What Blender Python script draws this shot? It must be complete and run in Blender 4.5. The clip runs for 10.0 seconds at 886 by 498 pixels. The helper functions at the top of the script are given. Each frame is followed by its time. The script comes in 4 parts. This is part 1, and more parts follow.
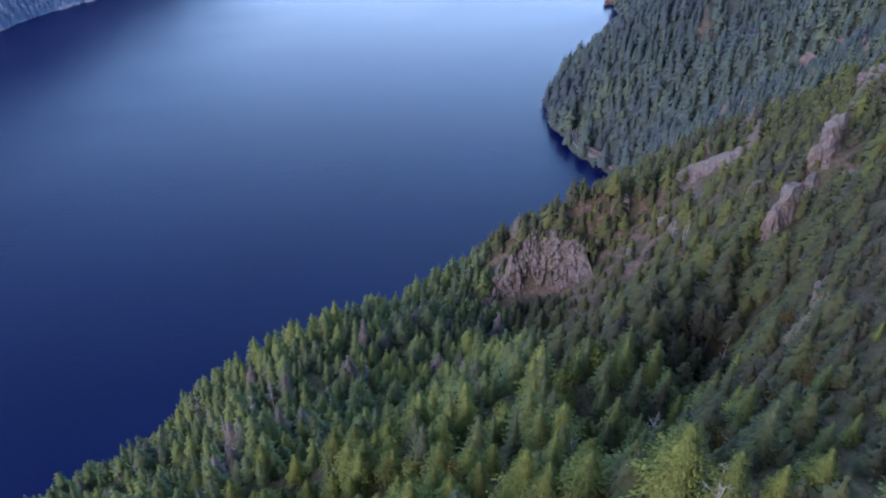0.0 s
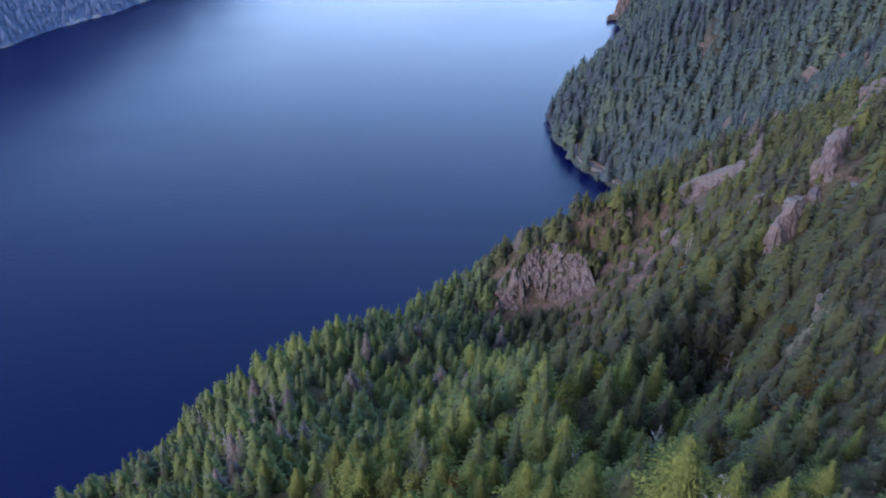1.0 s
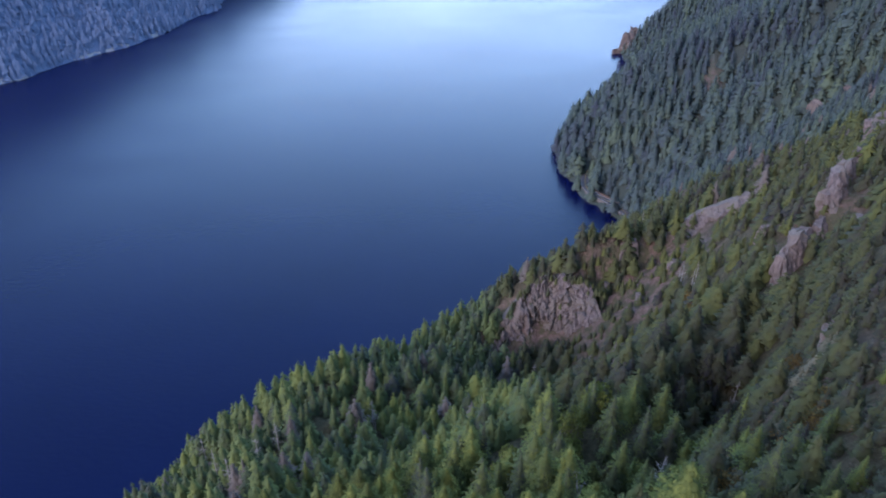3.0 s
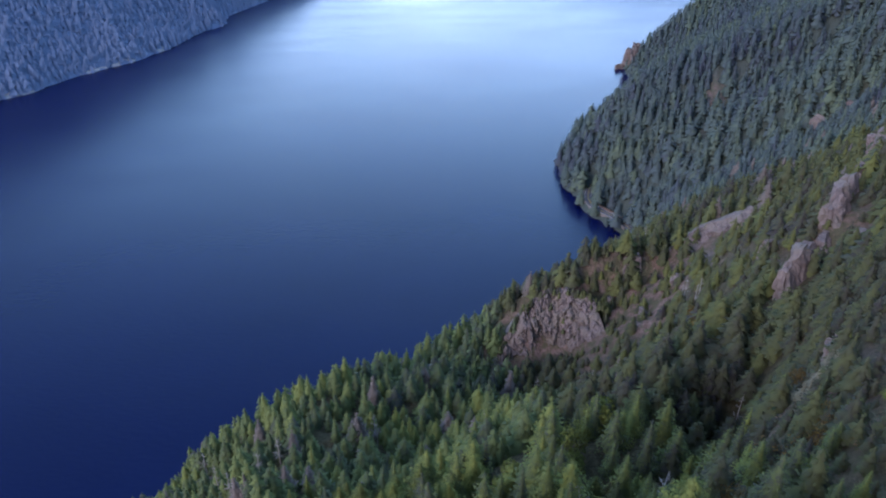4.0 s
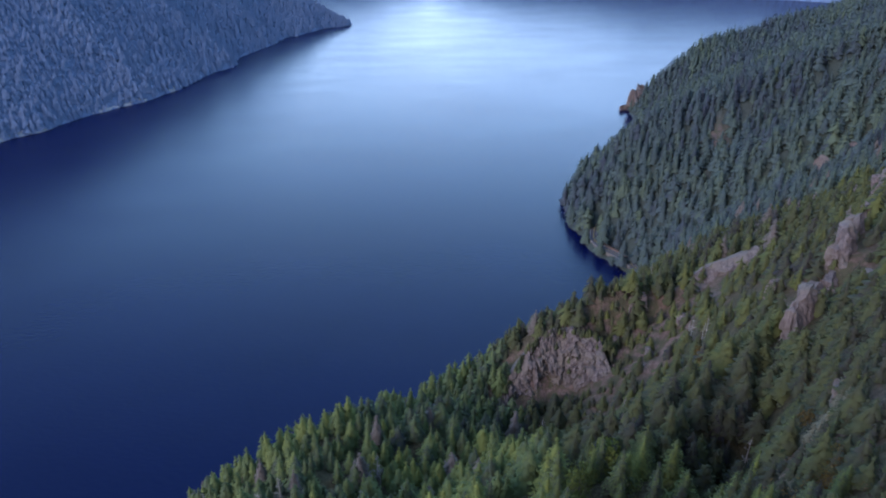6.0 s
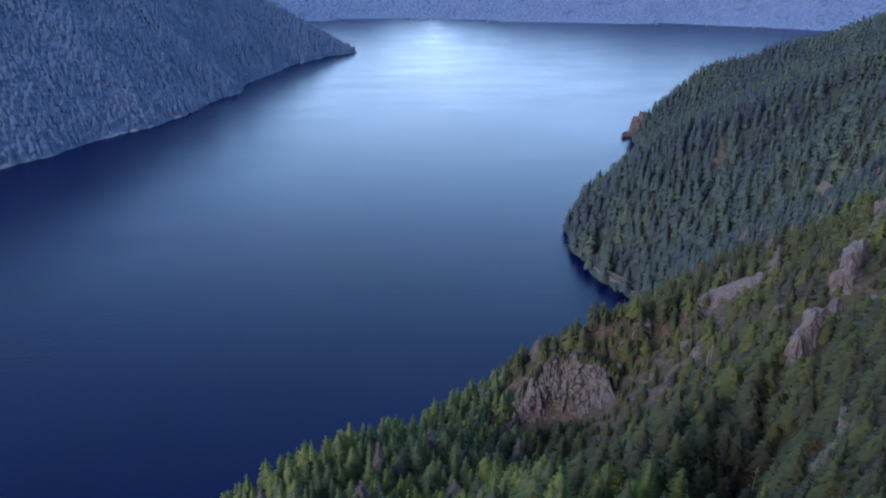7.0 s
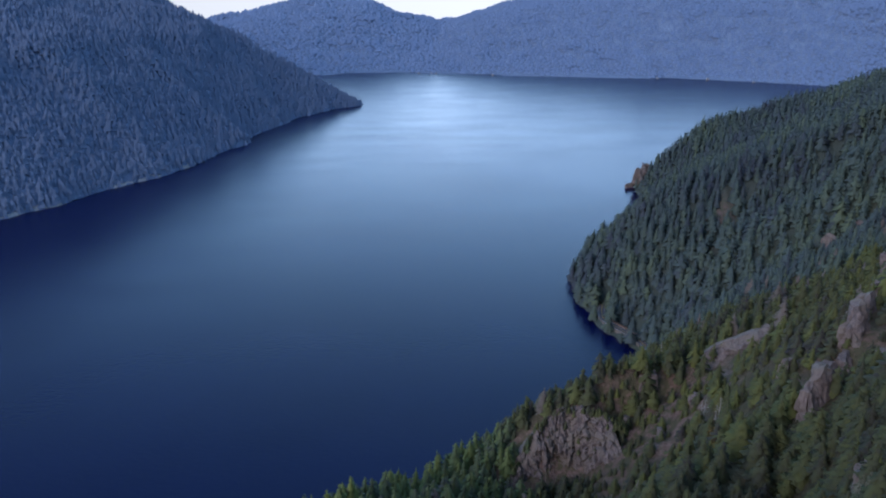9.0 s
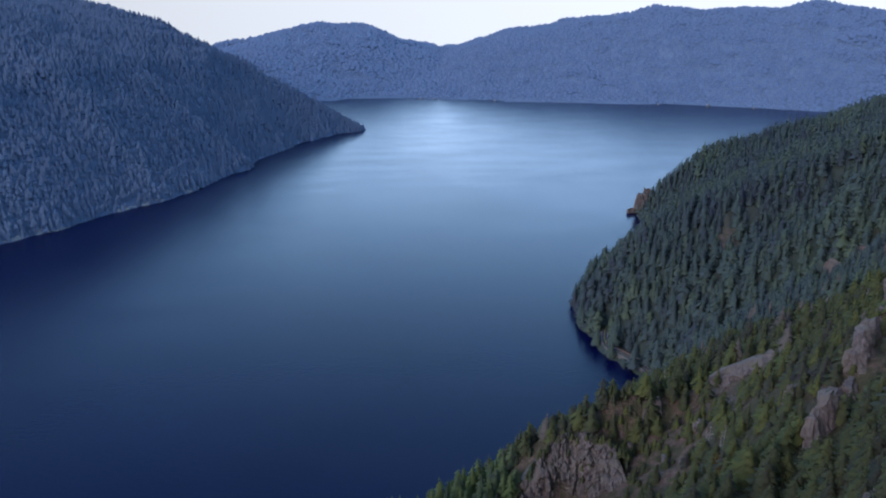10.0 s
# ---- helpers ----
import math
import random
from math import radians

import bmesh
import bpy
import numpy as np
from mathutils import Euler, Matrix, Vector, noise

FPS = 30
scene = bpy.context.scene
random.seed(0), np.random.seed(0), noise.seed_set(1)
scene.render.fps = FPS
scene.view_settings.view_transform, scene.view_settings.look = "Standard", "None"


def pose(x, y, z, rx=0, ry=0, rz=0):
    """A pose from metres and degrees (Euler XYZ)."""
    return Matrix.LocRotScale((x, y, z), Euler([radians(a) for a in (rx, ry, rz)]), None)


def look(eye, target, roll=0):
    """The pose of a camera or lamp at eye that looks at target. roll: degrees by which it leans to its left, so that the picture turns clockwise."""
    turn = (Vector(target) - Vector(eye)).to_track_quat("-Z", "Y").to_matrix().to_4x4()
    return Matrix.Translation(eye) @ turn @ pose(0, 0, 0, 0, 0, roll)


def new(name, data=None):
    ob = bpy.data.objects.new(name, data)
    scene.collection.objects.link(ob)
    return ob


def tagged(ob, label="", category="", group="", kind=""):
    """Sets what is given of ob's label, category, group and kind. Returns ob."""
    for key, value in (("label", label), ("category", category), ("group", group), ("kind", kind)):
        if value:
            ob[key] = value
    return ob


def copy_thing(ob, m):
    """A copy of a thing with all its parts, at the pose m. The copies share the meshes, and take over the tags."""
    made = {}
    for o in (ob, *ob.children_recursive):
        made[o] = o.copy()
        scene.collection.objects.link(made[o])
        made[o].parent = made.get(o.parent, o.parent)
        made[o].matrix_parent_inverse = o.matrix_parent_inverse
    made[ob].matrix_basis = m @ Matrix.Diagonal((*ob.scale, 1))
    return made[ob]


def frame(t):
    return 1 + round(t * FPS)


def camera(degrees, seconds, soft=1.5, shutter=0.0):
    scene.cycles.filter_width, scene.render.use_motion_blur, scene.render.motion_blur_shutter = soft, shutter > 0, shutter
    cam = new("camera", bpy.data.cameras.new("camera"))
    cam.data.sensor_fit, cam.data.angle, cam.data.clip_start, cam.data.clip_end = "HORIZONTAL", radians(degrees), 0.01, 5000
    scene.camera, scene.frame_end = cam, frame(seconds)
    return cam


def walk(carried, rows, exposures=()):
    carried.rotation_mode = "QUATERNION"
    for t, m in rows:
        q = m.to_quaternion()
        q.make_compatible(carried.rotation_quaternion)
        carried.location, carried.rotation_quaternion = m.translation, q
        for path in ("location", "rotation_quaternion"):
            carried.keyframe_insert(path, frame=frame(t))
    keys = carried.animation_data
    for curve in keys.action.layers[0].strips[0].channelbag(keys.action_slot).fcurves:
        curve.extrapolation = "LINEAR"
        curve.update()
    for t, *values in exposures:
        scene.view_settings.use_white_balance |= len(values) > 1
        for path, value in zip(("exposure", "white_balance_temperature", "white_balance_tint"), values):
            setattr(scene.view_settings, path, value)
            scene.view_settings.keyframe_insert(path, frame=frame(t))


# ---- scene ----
cam = camera(65.1, 10.0, soft=2.0)
EYE_HEIGHT = 380.0
PATH = [
    (0.0, -1.39, 1.14, 0.41, -35.47, -0.14, -2.60),
    (0.5, -1.16, 0.89, 0.37, -34.89, -0.06, -2.47),
    (1.0, -0.95, 0.66, 0.34, -34.32, -0.00, -2.32),
    (1.5, -0.76, 0.45, 0.30, -33.71, 0.07, -2.19),
    (2.0, -0.58, 0.26, 0.27, -33.08, 0.07, -2.03),
    (2.5, -0.42, 0.09, 0.24, -32.40, 0.11, -1.89),
    (4.0, -0.03, -0.30, 0.16, -30.59, 0.19, -1.44),
    (4.5, 0.06, -0.38, 0.13, -30.01, 0.16, -1.30),
    (5.0, 0.14, -0.45, 0.11, -29.30, 0.15, -1.15),
    (5.5, 0.20, -0.50, 0.09, -28.40, 0.15, -1.02),
    (7.0, 0.29, -0.52, 0.04, -25.32, 0.14, -0.60),
    (7.5, 0.28, -0.48, 0.03, -24.24, 0.15, -0.49),
    (8.0, 0.26, -0.43, 0.02, -23.17, 0.07, -0.39),
    (8.5, 0.22, -0.35, 0.01, -22.18, 0.06, -0.28),
    (9.0, 0.16, -0.25, 0.01, -21.19, 0.04, -0.19),
    (9.5, 0.09, -0.14, 0.00, -20.19, 0.03, -0.07),
    (10.0, 0.00, 0.00, 0.00, -19.17, -0.00, 0.00),
]
walk(cam, [(t, pose(x, y, z + EYE_HEIGHT, 90 + pitch, roll, yaw)) for t, x, y, z, pitch, roll, yaw in PATH],
     exposures=[(0.0, 1.27, 6050, 35), (5.0, 1.0, 5950, 31), (8.5, 0.47, 5900, 26), (10.0, 0.25, 5900, 24)])

# ---- light: a veiled evening sky, and a low sun added behind the camera, spread wide as if by cloud ----
SUN_ELEVATION, SUN_AZIMUTH = radians(24.0), radians(-135.0)
world = bpy.data.worlds.new("dusk_sky")
scene.world = world
world.use_nodes = True
wn, wl = world.node_tree.nodes, world.node_tree.links
wn.clear()
coord = wn.new("ShaderNodeTexCoord")
split = wn.new("ShaderNodeSeparateXYZ")
floor_z = wn.new("ShaderNodeMath")
floor_z.operation = "MAXIMUM"
floor_z.inputs[1].default_value = 0.012
join = wn.new("ShaderNodeCombineXYZ")
sky = wn.new("ShaderNodeTexSky")
sky.sky_type, sky.sun_disc = "NISHITA", False
sky.sun_elevation, sky.sun_rotation = SUN_ELEVATION, SUN_AZIMUTH
sky.altitude, sky.air_density, sky.dust_density, sky.ozone_density = 500, 1.0, 1.2, 4.0
back = wn.new("ShaderNodeBackground")
back.inputs["Strength"].default_value = 0.12
wout = wn.new("ShaderNodeOutputWorld")
wl.new(coord.outputs["Generated"], split.inputs[0])
wl.new(split.outputs["X"], join.inputs["X"])
wl.new(split.outputs["Y"], join.inputs["Y"])
wl.new(split.outputs["Z"], floor_z.inputs[0])
wl.new(floor_z.outputs[0], join.inputs["Z"])
wl.new(join.outputs[0], sky.inputs["Vector"])
# thin high cloud over the whole sky, thicker along the line of sight towards the horizon all round
thick = wn.new("ShaderNodeMath")
thick.operation = "ADD"
thick.inputs[1].default_value = 0.065
path_length = wn.new("ShaderNodeMath")
path_length.operation = "DIVIDE"
path_length.inputs[0].default_value = 0.60
cloud = wn.new("ShaderNodeMath")
cloud.operation = "ADD"
cloud.inputs[1].default_value = 0.0
tinted = wn.new("ShaderNodeVectorMath")
tinted.operation = "SCALE"
hue = wn.new("ShaderNodeMapRange")  # whiter along the horizon, bluer above
hue.inputs["From Min"].default_value, hue.inputs["From Max"].default_value = 0.03, 0.34
veil_hue = wn.new("ShaderNodeMix")
veil_hue.data_type = "VECTOR"
veil_hue.inputs["A"].default_value, veil_hue.inputs["B"].default_value = (5.5, 5.9, 6.2), (2.9, 6.2, 8.1)
wl.new(floor_z.outputs[0], hue.inputs["Value"])
wl.new(hue.outputs["Result"], veil_hue.inputs["Factor"])
wl.new(veil_hue.outputs["Result"], tinted.inputs[0])
both = wn.new("ShaderNodeVectorMath")
both.operation = "ADD"
wl.new(floor_z.outputs[0], thick.inputs[0])
wl.new(thick.outputs[0], path_length.inputs[1])
wl.new(path_length.outputs[0], cloud.inputs[0])
dim = wn.new("ShaderNodeMapRange")  # the haze low over the hills lets less through
dim.inputs["From Min"].default_value, dim.inputs["From Max"].default_value = 0.0062, 0.11
dim.inputs["To Min"].default_value, dim.inputs["To Max"].default_value = 0.0, 1.0
wl.new(floor_z.outputs[0], dim.inputs["Value"])
low_haze = wn.new("ShaderNodeMath")
low_haze.operation = "MULTIPLY"
wl.new(cloud.outputs[0], low_haze.inputs[0])
wl.new(dim.outputs["Result"], low_haze.inputs[1])
ahead = wn.new("ShaderNodeMapRange")  # brighter towards the open end of the lake, dimmer to the sides and behind
ahead.interpolation_type = "SMOOTHSTEP"
ahead.inputs["From Min"].default_value, ahead.inputs["From Max"].default_value = 0.5, 1.0
ahead.inputs["To Min"].default_value, ahead.inputs["To Max"].default_value = 0.34, 1.25
glow = wn.new("ShaderNodeMath")
glow.operation = "MULTIPLY"
toward = wn.new("ShaderNodeVectorMath")
toward.operation = "DOT_PRODUCT"
toward.inputs[1].default_value = (0.12, 0.993, 0.0)
wl.new(coord.outputs["Generated"], toward.inputs[0])
wl.new(toward.outputs["Value"], ahead.inputs["Value"])
wl.new(ahead.outputs["Result"], glow.inputs[0])
wl.new(low_haze.outputs[0], glow.inputs[1])
wl.new(glow.outputs[0], tinted.inputs["Scale"])
clear = wn.new("ShaderNodeVectorMath")
clear.operation = "SCALE"
clear.inputs["Scale"].default_value = 1.25
wl.new(sky.outputs[0], clear.inputs[0])
wl.new(clear.outputs[0], both.inputs[0])
wl.new(tinted.outputs[0], both.inputs[1])
low_air = wn.new("ShaderNodeMapRange")  # the air near the horizon dulls all that shines through it
low_air.inputs["From Min"].default_value, low_air.inputs["From Max"].default_value = 0.02, 0.22
low_air.inputs["To Min"].default_value, low_air.inputs["To Max"].default_value = 0.80, 1.0
wl.new(floor_z.outputs[0], low_air.inputs["Value"])
dulled = wn.new("ShaderNodeVectorMath")
dulled.operation = "SCALE"
wl.new(both.outputs[0], dulled.inputs[0])
wl.new(low_air.outputs["Result"], dulled.inputs["Scale"])
wl.new(dulled.outputs[0], back.inputs["Color"])
wl.new(back.outputs[0], wout.inputs["Surface"])
# added sun that warms and brightens the slopes from behind the camera
sun_data = bpy.data.lights.new("sun", "SUN")
sun_data.energy, sun_data.angle, sun_data.color = 1.45, radians(30), (1.0, 0.93, 0.84)
sun = new("sun", sun_data)
sun.matrix_world = look((math.sin(SUN_AZIMUTH) * 1000, math.cos(SUN_AZIMUTH) * 1000, 1000 * math.tan(SUN_ELEVATION)), (0, 0, 0))


# ---- materials ----
def material(name, rough=0.8, spec=0.3):
    m = bpy.data.materials.new(name)
    m.use_nodes = True
    b = m.node_tree.nodes["Principled BSDF"]
    b.inputs["Roughness"].default_value = rough
    b.inputs["Specular IOR Level"].default_value = spec
    return m, m.node_tree.nodes, m.node_tree.links, b


def ramp(nodes, stops):
    r = nodes.new("ShaderNodeValToRGB")
    while len(r.color_ramp.elements) < len(stops):
        r.color_ramp.elements.new(0.5)
    for e, (at, c) in zip(r.color_ramp.elements, stops):
        e.position, e.color = at, (*c, 1)
    return r


def noise_node(nodes, links, scale, detail=4, source="Object", rough=0.55):
    tc = nodes.new("ShaderNodeTexCoord")
    if source == "World":
        geo = nodes.new("ShaderNodeNewGeometry")
        out = geo.outputs["Position"]
    else:
        out = tc.outputs[source]
    n = nodes.new("ShaderNodeTexNoise")
    n.inputs["Scale"].default_value, n.inputs["Detail"].default_value = scale, detail
    n.inputs["Roughness"].default_value = rough
    links.new(out, n.inputs["Vector"])
    return n


def blend(nodes, links, fac, a, b, mode="MIX"):
    m = nodes.new("ShaderNodeMix")
    m.data_type, m.blend_type = "RGBA", mode
    for socket, value in ((m.inputs["Factor"], fac), (m.inputs["A"], a), (m.inputs["B"], b)):
        if hasattr(value, "is_linked"):
            links.new(value, socket)
        elif isinstance(value, tuple):
            socket.default_value = (*value, 1)
        else:
            socket.default_value = value
    return m.outputs["Result"]


def foliage(name, dark, mid, light, per_tree):
    """Leaves: hue from tree to tree (per_tree: Object Info or the tint of the joined woods), and from spray to spray."""
    m, n, l, b = material(name, 0.85, 0.05)
    if per_tree:
        info = n.new("ShaderNodeObjectInfo")
        tree = info.outputs["Random"]
    else:
        at = n.new("ShaderNodeAttribute")
        at.attribute_name = "tint"
        tree = at.outputs["Fac"]
    geo = n.new("ShaderNodeNewGeometry")
    add = n.new("ShaderNodeMath")
    add.operation = "MULTIPLY_ADD"
    l.new(geo.outputs["Random Per Island"], add.inputs[0])
    add.inputs[1].default_value = 0.45 if per_tree else 0.28
    scaled = n.new("ShaderNodeMath")
    scaled.operation = "MULTIPLY"
    scaled.inputs[1].default_value = 0.55 if per_tree else 0.80
    l.new(tree, scaled.inputs[0])
    l.new(scaled.outputs[0], add.inputs[2])
    r = ramp(n, [(0.0, dark), (0.5, mid), (1.0, light)])
    l.new(add.outputs[0], r.inputs[0])
    l.new(r.outputs[0], b.inputs["Base Color"])
    thin = n.new("ShaderNodeBsdfTranslucent")
    l.new(r.outputs[0], thin.inputs["Color"])
    mix = n.new("ShaderNodeMixShader")
    mix.inputs[0].default_value = 0.22
    l.new(b.outputs[0], mix.inputs[1])
    l.new(thin.outputs[0], mix.inputs[2])
    l.new(mix.outputs[0], n["Material Output"].inputs["Surface"])
    return m


def build_materials():
    mats = {}
    mats["fir"] = foliage("fir_needles", (0.056, 0.060, 0.056), (0.102, 0.130, 0.046), (0.178, 0.198, 0.050), True)
    mats["light_fir"] = foliage("light_fir_needles", (0.046, 0.058, 0.028), (0.104, 0.126, 0.036), (0.180, 0.198, 0.050), True)
    mats["fir_wood"] = foliage("fir_wood_needles", (0.056, 0.060, 0.062), (0.094, 0.123, 0.051), (0.156, 0.180, 0.050), False)
    mats["dry_wood"] = foliage("olive_fir_needles", (0.044, 0.040, 0.042), (0.069, 0.077, 0.036), (0.103, 0.111, 0.035), False)
    # the blue of the air before the far hills is mixed into their needles
    mats["hazed_far_wood"] = foliage("haze_tinted_far_needles", (0.230, 0.306, 0.444), (0.244, 0.318, 0.461), (0.258, 0.332, 0.465), False)
    mats["grey_wood"] = foliage("lichen_grey_twigs", (0.091, 0.081, 0.067), (0.136, 0.118, 0.102), (0.192, 0.160, 0.140), False)
    mats["lichen"] = foliage("pale_lichen_scrub", (0.085, 0.082, 0.050), (0.135, 0.128, 0.085), (0.200, 0.185, 0.130), False)
    # blue-green firs; the dark end is lifted towards blue to stand for haze
    mats["point_wood_hazed"] = foliage("point_needles_hazed_darks", (0.054, 0.061, 0.082), (0.067, 0.094, 0.088), (0.094, 0.122, 0.076), False)
    # paler and bluer than real needles: haze over the lake, painted in
    mats["hazed_mountain_wood"] = foliage("haze_tinted_mountain_needles", (0.151, 0.198, 0.284), (0.162, 0.210, 0.298), (0.172, 0.221, 0.303), False)
    mats["brush"] = foliage("hillside_brush", (0.048, 0.056, 0.030), (0.110, 0.084, 0.052), (0.165, 0.105, 0.080), False)
    mats["broadleaf"] = foliage("broad_leaves", (0.052, 0.071, 0.020), (0.110, 0.127, 0.029), (0.167, 0.167, 0.044), True)
    mats["autumn"] = foliage("autumn_leaves", (0.071, 0.049, 0.020), (0.132, 0.083, 0.027), (0.193, 0.140, 0.039), True)
    m, n, l, b = material("bark", 0.9, 0.2)
    nz = noise_node(n, l, 6)
    r = ramp(n, [(0.3, (0.05, 0.04, 0.033)), (0.7, (0.13, 0.105, 0.09))])
    l.new(nz.outputs["Fac"], r.inputs[0])
    l.new(r.outputs[0], b.inputs["Base Color"])
    mats["bark"] = m
    m, n, l, b = material("bleached_wood", 0.85, 0.2)
    nz = noise_node(n, l, 9)
    r = ramp(n, [(0.3, (0.15, 0.135, 0.12)), (0.7, (0.30, 0.27, 0.24))])
    l.new(nz.outputs["Fac"], r.inputs[0])
    l.new(r.outputs[0], b.inputs["Base Color"])
    mats["dead"] = m
    # rock: pinkish grey, streaked downwards, lichen and dark joints
    m, n, l, b = material("basalt_rock", 0.88, 0.25)
    geo = n.new("ShaderNodeNewGeometry")
    mp = n.new("ShaderNodeMapping")
    mp.inputs["Scale"].default_value = (0.6, 0.6, 0.11)
    l.new(geo.outputs["Position"], mp.inputs["Vector"])
    n1 = n.new("ShaderNodeTexNoise")
    n1.inputs["Scale"].default_value, n1.inputs["Detail"].default_value = 1.0, 8
    n1.inputs["Roughness"].default_value = 0.68
    l.new(mp.outputs[0], n1.inputs["Vector"])
    r = ramp(n, [(0.30, (0.040, 0.033, 0.032)), (0.48, (0.106, 0.082, 0.074)), (0.74, (0.205, 0.166, 0.148))])
    l.new(n1.outputs["Fac"], r.inputs[0])
    n2 = noise_node(n, l, 0.12, 5, "World")
    r2 = ramp(n, [(0.45, (0, 0, 0)), (0.62, (1, 1, 1))])
    l.new(n2.outputs["Fac"], r2.inputs[0])
    col = blend(n, l, r2.outputs[0], r.outputs[0], (0.130, 0.106, 0.086))
    l.new(col, b.inputs["Base Color"])
    bump = n.new("ShaderNodeBump")
    bump.inputs["Strength"].default_value, bump.inputs["Distance"].default_value = 0.8, 0.6
    l.new(n1.outputs["Fac"], bump.inputs["Height"])
    l.new(bump.outputs[0], b.inputs["Normal"])
    mats["rock"] = m
    # ground: forest litter, brush and reddish scree
    m, n, l, b = material("forest_ground", 0.95, 0.15)
    n1 = noise_node(n, l, 0.035, 6, "World")
    n2 = noise_node(n, l, 0.5, 6, "World", 0.7)
    litter = ramp(n, [(0.3, (0.028, 0.025, 0.012)), (0.5, (0.056, 0.048, 0.024)), (0.7, (0.098, 0.076, 0.040))])
    l.new(n2.outputs["Fac"], litter.inputs[0])
    scree = ramp(n, [(0.3, (0.090, 0.054, 0.040)), (0.55, (0.175, 0.114, 0.094)), (0.75, (0.26, 0.188, 0.160))])
    l.new(n2.outputs["Fac"], scree.inputs[0])
    n3 = noise_node(n, l, 0.16, 5, "World", 0.65)
    tuft = ramp(n, [(0.46, (0, 0, 0)), (0.56, (1, 1, 1))])
    l.new(n3.outputs["Fac"], tuft.inputs[0])
    bare = n.new("ShaderNodeAttribute")
    bare.attribute_name = "bare"
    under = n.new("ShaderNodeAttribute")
    under.attribute_name = "growth_and_haze"
    # low green on the point; the two blue stops paint distance haze on the ground
    green_to_haze = ramp(n, [(0.45, (0.040, 0.052, 0.038)), (0.75, (0.118, 0.150, 0.215)), (1.0, (0.125, 0.168, 0.238))])
    l.new(under.outputs["Fac"], green_to_haze.inputs[0])
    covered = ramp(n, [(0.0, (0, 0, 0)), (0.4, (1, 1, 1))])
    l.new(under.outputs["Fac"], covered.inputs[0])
    open_ground = blend(n, l, covered.outputs[0], litter.outputs[0], green_to_haze.outputs[0])
    l.new(blend(n, l, bare.outputs["Fac"], open_ground, blend(n, l, tuft.outputs[0], scree.outputs[0], (0.080, 0.072, 0.040))), b.inputs["Base Color"])
    bump = n.new("ShaderNodeBump")
    bump.inputs["Strength"].default_value, bump.inputs["Distance"].default_value = 1.0, 1.2
    l.new(n2.outputs["Fac"], bump.inputs["Height"])
    l.new(bump.outputs[0], b.inputs["Normal"])
    mats["ground"] = m
    # lake: deep blue body, soft ripples
    m, n, l, b = material("lake_water", 0.12, 0.21)
    b.inputs["IOR"].default_value = 1.33
    b.inputs["Specular Tint"].default_value = (0.57, 0.95, 1.0, 1)
    nw = noise_node(n, l, 0.004, 4, "World")
    r = ramp(n, [(0.35, (0.0020, 0.0038, 0.029)), (0.65, (0.0024, 0.0050, 0.036))])
    l.new(nw.outputs["Fac"], r.inputs[0])
    l.new(r.outputs[0], b.inputs["Base Color"])
    geo = n.new("ShaderNodeNewGeometry")
    mp = n.new("ShaderNodeMapping")
    mp.inputs["Scale"].default_value = (0.12, 0.3, 0.2)
    mp.inputs["Rotation"].default_value = (0, 0, radians(15))
    l.new(geo.outputs["Position"], mp.inputs["Vector"])
    rip = n.new("ShaderNodeTexNoise")
    rip.inputs["Scale"].default_value, rip.inputs["Detail"].default_value = 1.0, 3
    l.new(mp.outputs[0], rip.inputs["Vector"])
    bump = n.new("ShaderNodeBump")
    bump.inputs["Strength"].default_value, bump.inputs["Distance"].default_value = 0.25, 0.5
    l.new(rip.outputs["Fac"], bump.inputs["Height"])
    l.new(bump.outputs[0], b.inputs["Normal"])
    stretch = n.new("ShaderNodeMapping")
    stretch.inputs["Scale"].default_value = (0.4, 1.0, 1.0)
    stretch.inputs["Rotation"].default_value = (0, 0, radians(-8))
    l.new(geo.outputs["Position"], stretch.inputs["Vector"])
    streak = n.new("ShaderNodeTexNoise")
    streak.inputs["Scale"].default_value, streak.inputs["Detail"].default_value = 0.011, 5
    l.new(stretch.outputs[0], streak.inputs["Vector"])
    rr = ramp(n, [(0.35, (0.225, 0.225, 0.225)), (0.7, (0.27, 0.27, 0.27))])
    l.new(streak.outputs["Fac"], rr.inputs[0])
    l.new(rr.outputs[0], b.inputs["Roughness"])
    mats["water"] = m
    m, n, l, b = material("asphalt", 0.9, 0.2)
    nz = noise_node(n, l, 0.8, 6, "World")
    r = ramp(n, [(0.3, (0.05, 0.05, 0.055)), (0.7, (0.085, 0.082, 0.087))])
    l.new(nz.outputs["Fac"], r.inputs[0])
    l.new(r.outputs[0], b.inputs["Base Color"])
    mats["asphalt"] = m
    m, n, l, b = material("shore_gravel", 0.9, 0.2)
    nz = noise_node(n, l, 0.35, 6, "World", 0.7)
    r = ramp(n, [(0.3, (0.17, 0.16, 0.16)), (0.7, (0.34, 0.32, 0.31))])
    l.new(nz.outputs["Fac"], r.inputs[0])
    l.new(r.outputs[0], b.inputs["Base Color"])
    mats["gravel"] = m
    for name, c, rough in (("white_paint", (0.70, 0.70, 0.68), 0.6), ("weathered_white", (0.30, 0.30, 0.30), 0.7), ("grey_roof", (0.16, 0.16, 0.17), 0.8), ("dark_cloth", (0.03, 0.035, 0.05), 0.85),
                           ("concrete", (0.13, 0.115, 0.10), 0.9), ("yellow_paint", (0.55, 0.38, 0.06), 0.7), ("red_soil", (0.12, 0.078, 0.056), 0.95), ("glass_dark", (0.02, 0.025, 0.03), 0.1)):
        m, n, l, b = material(name, rough, 0.3)
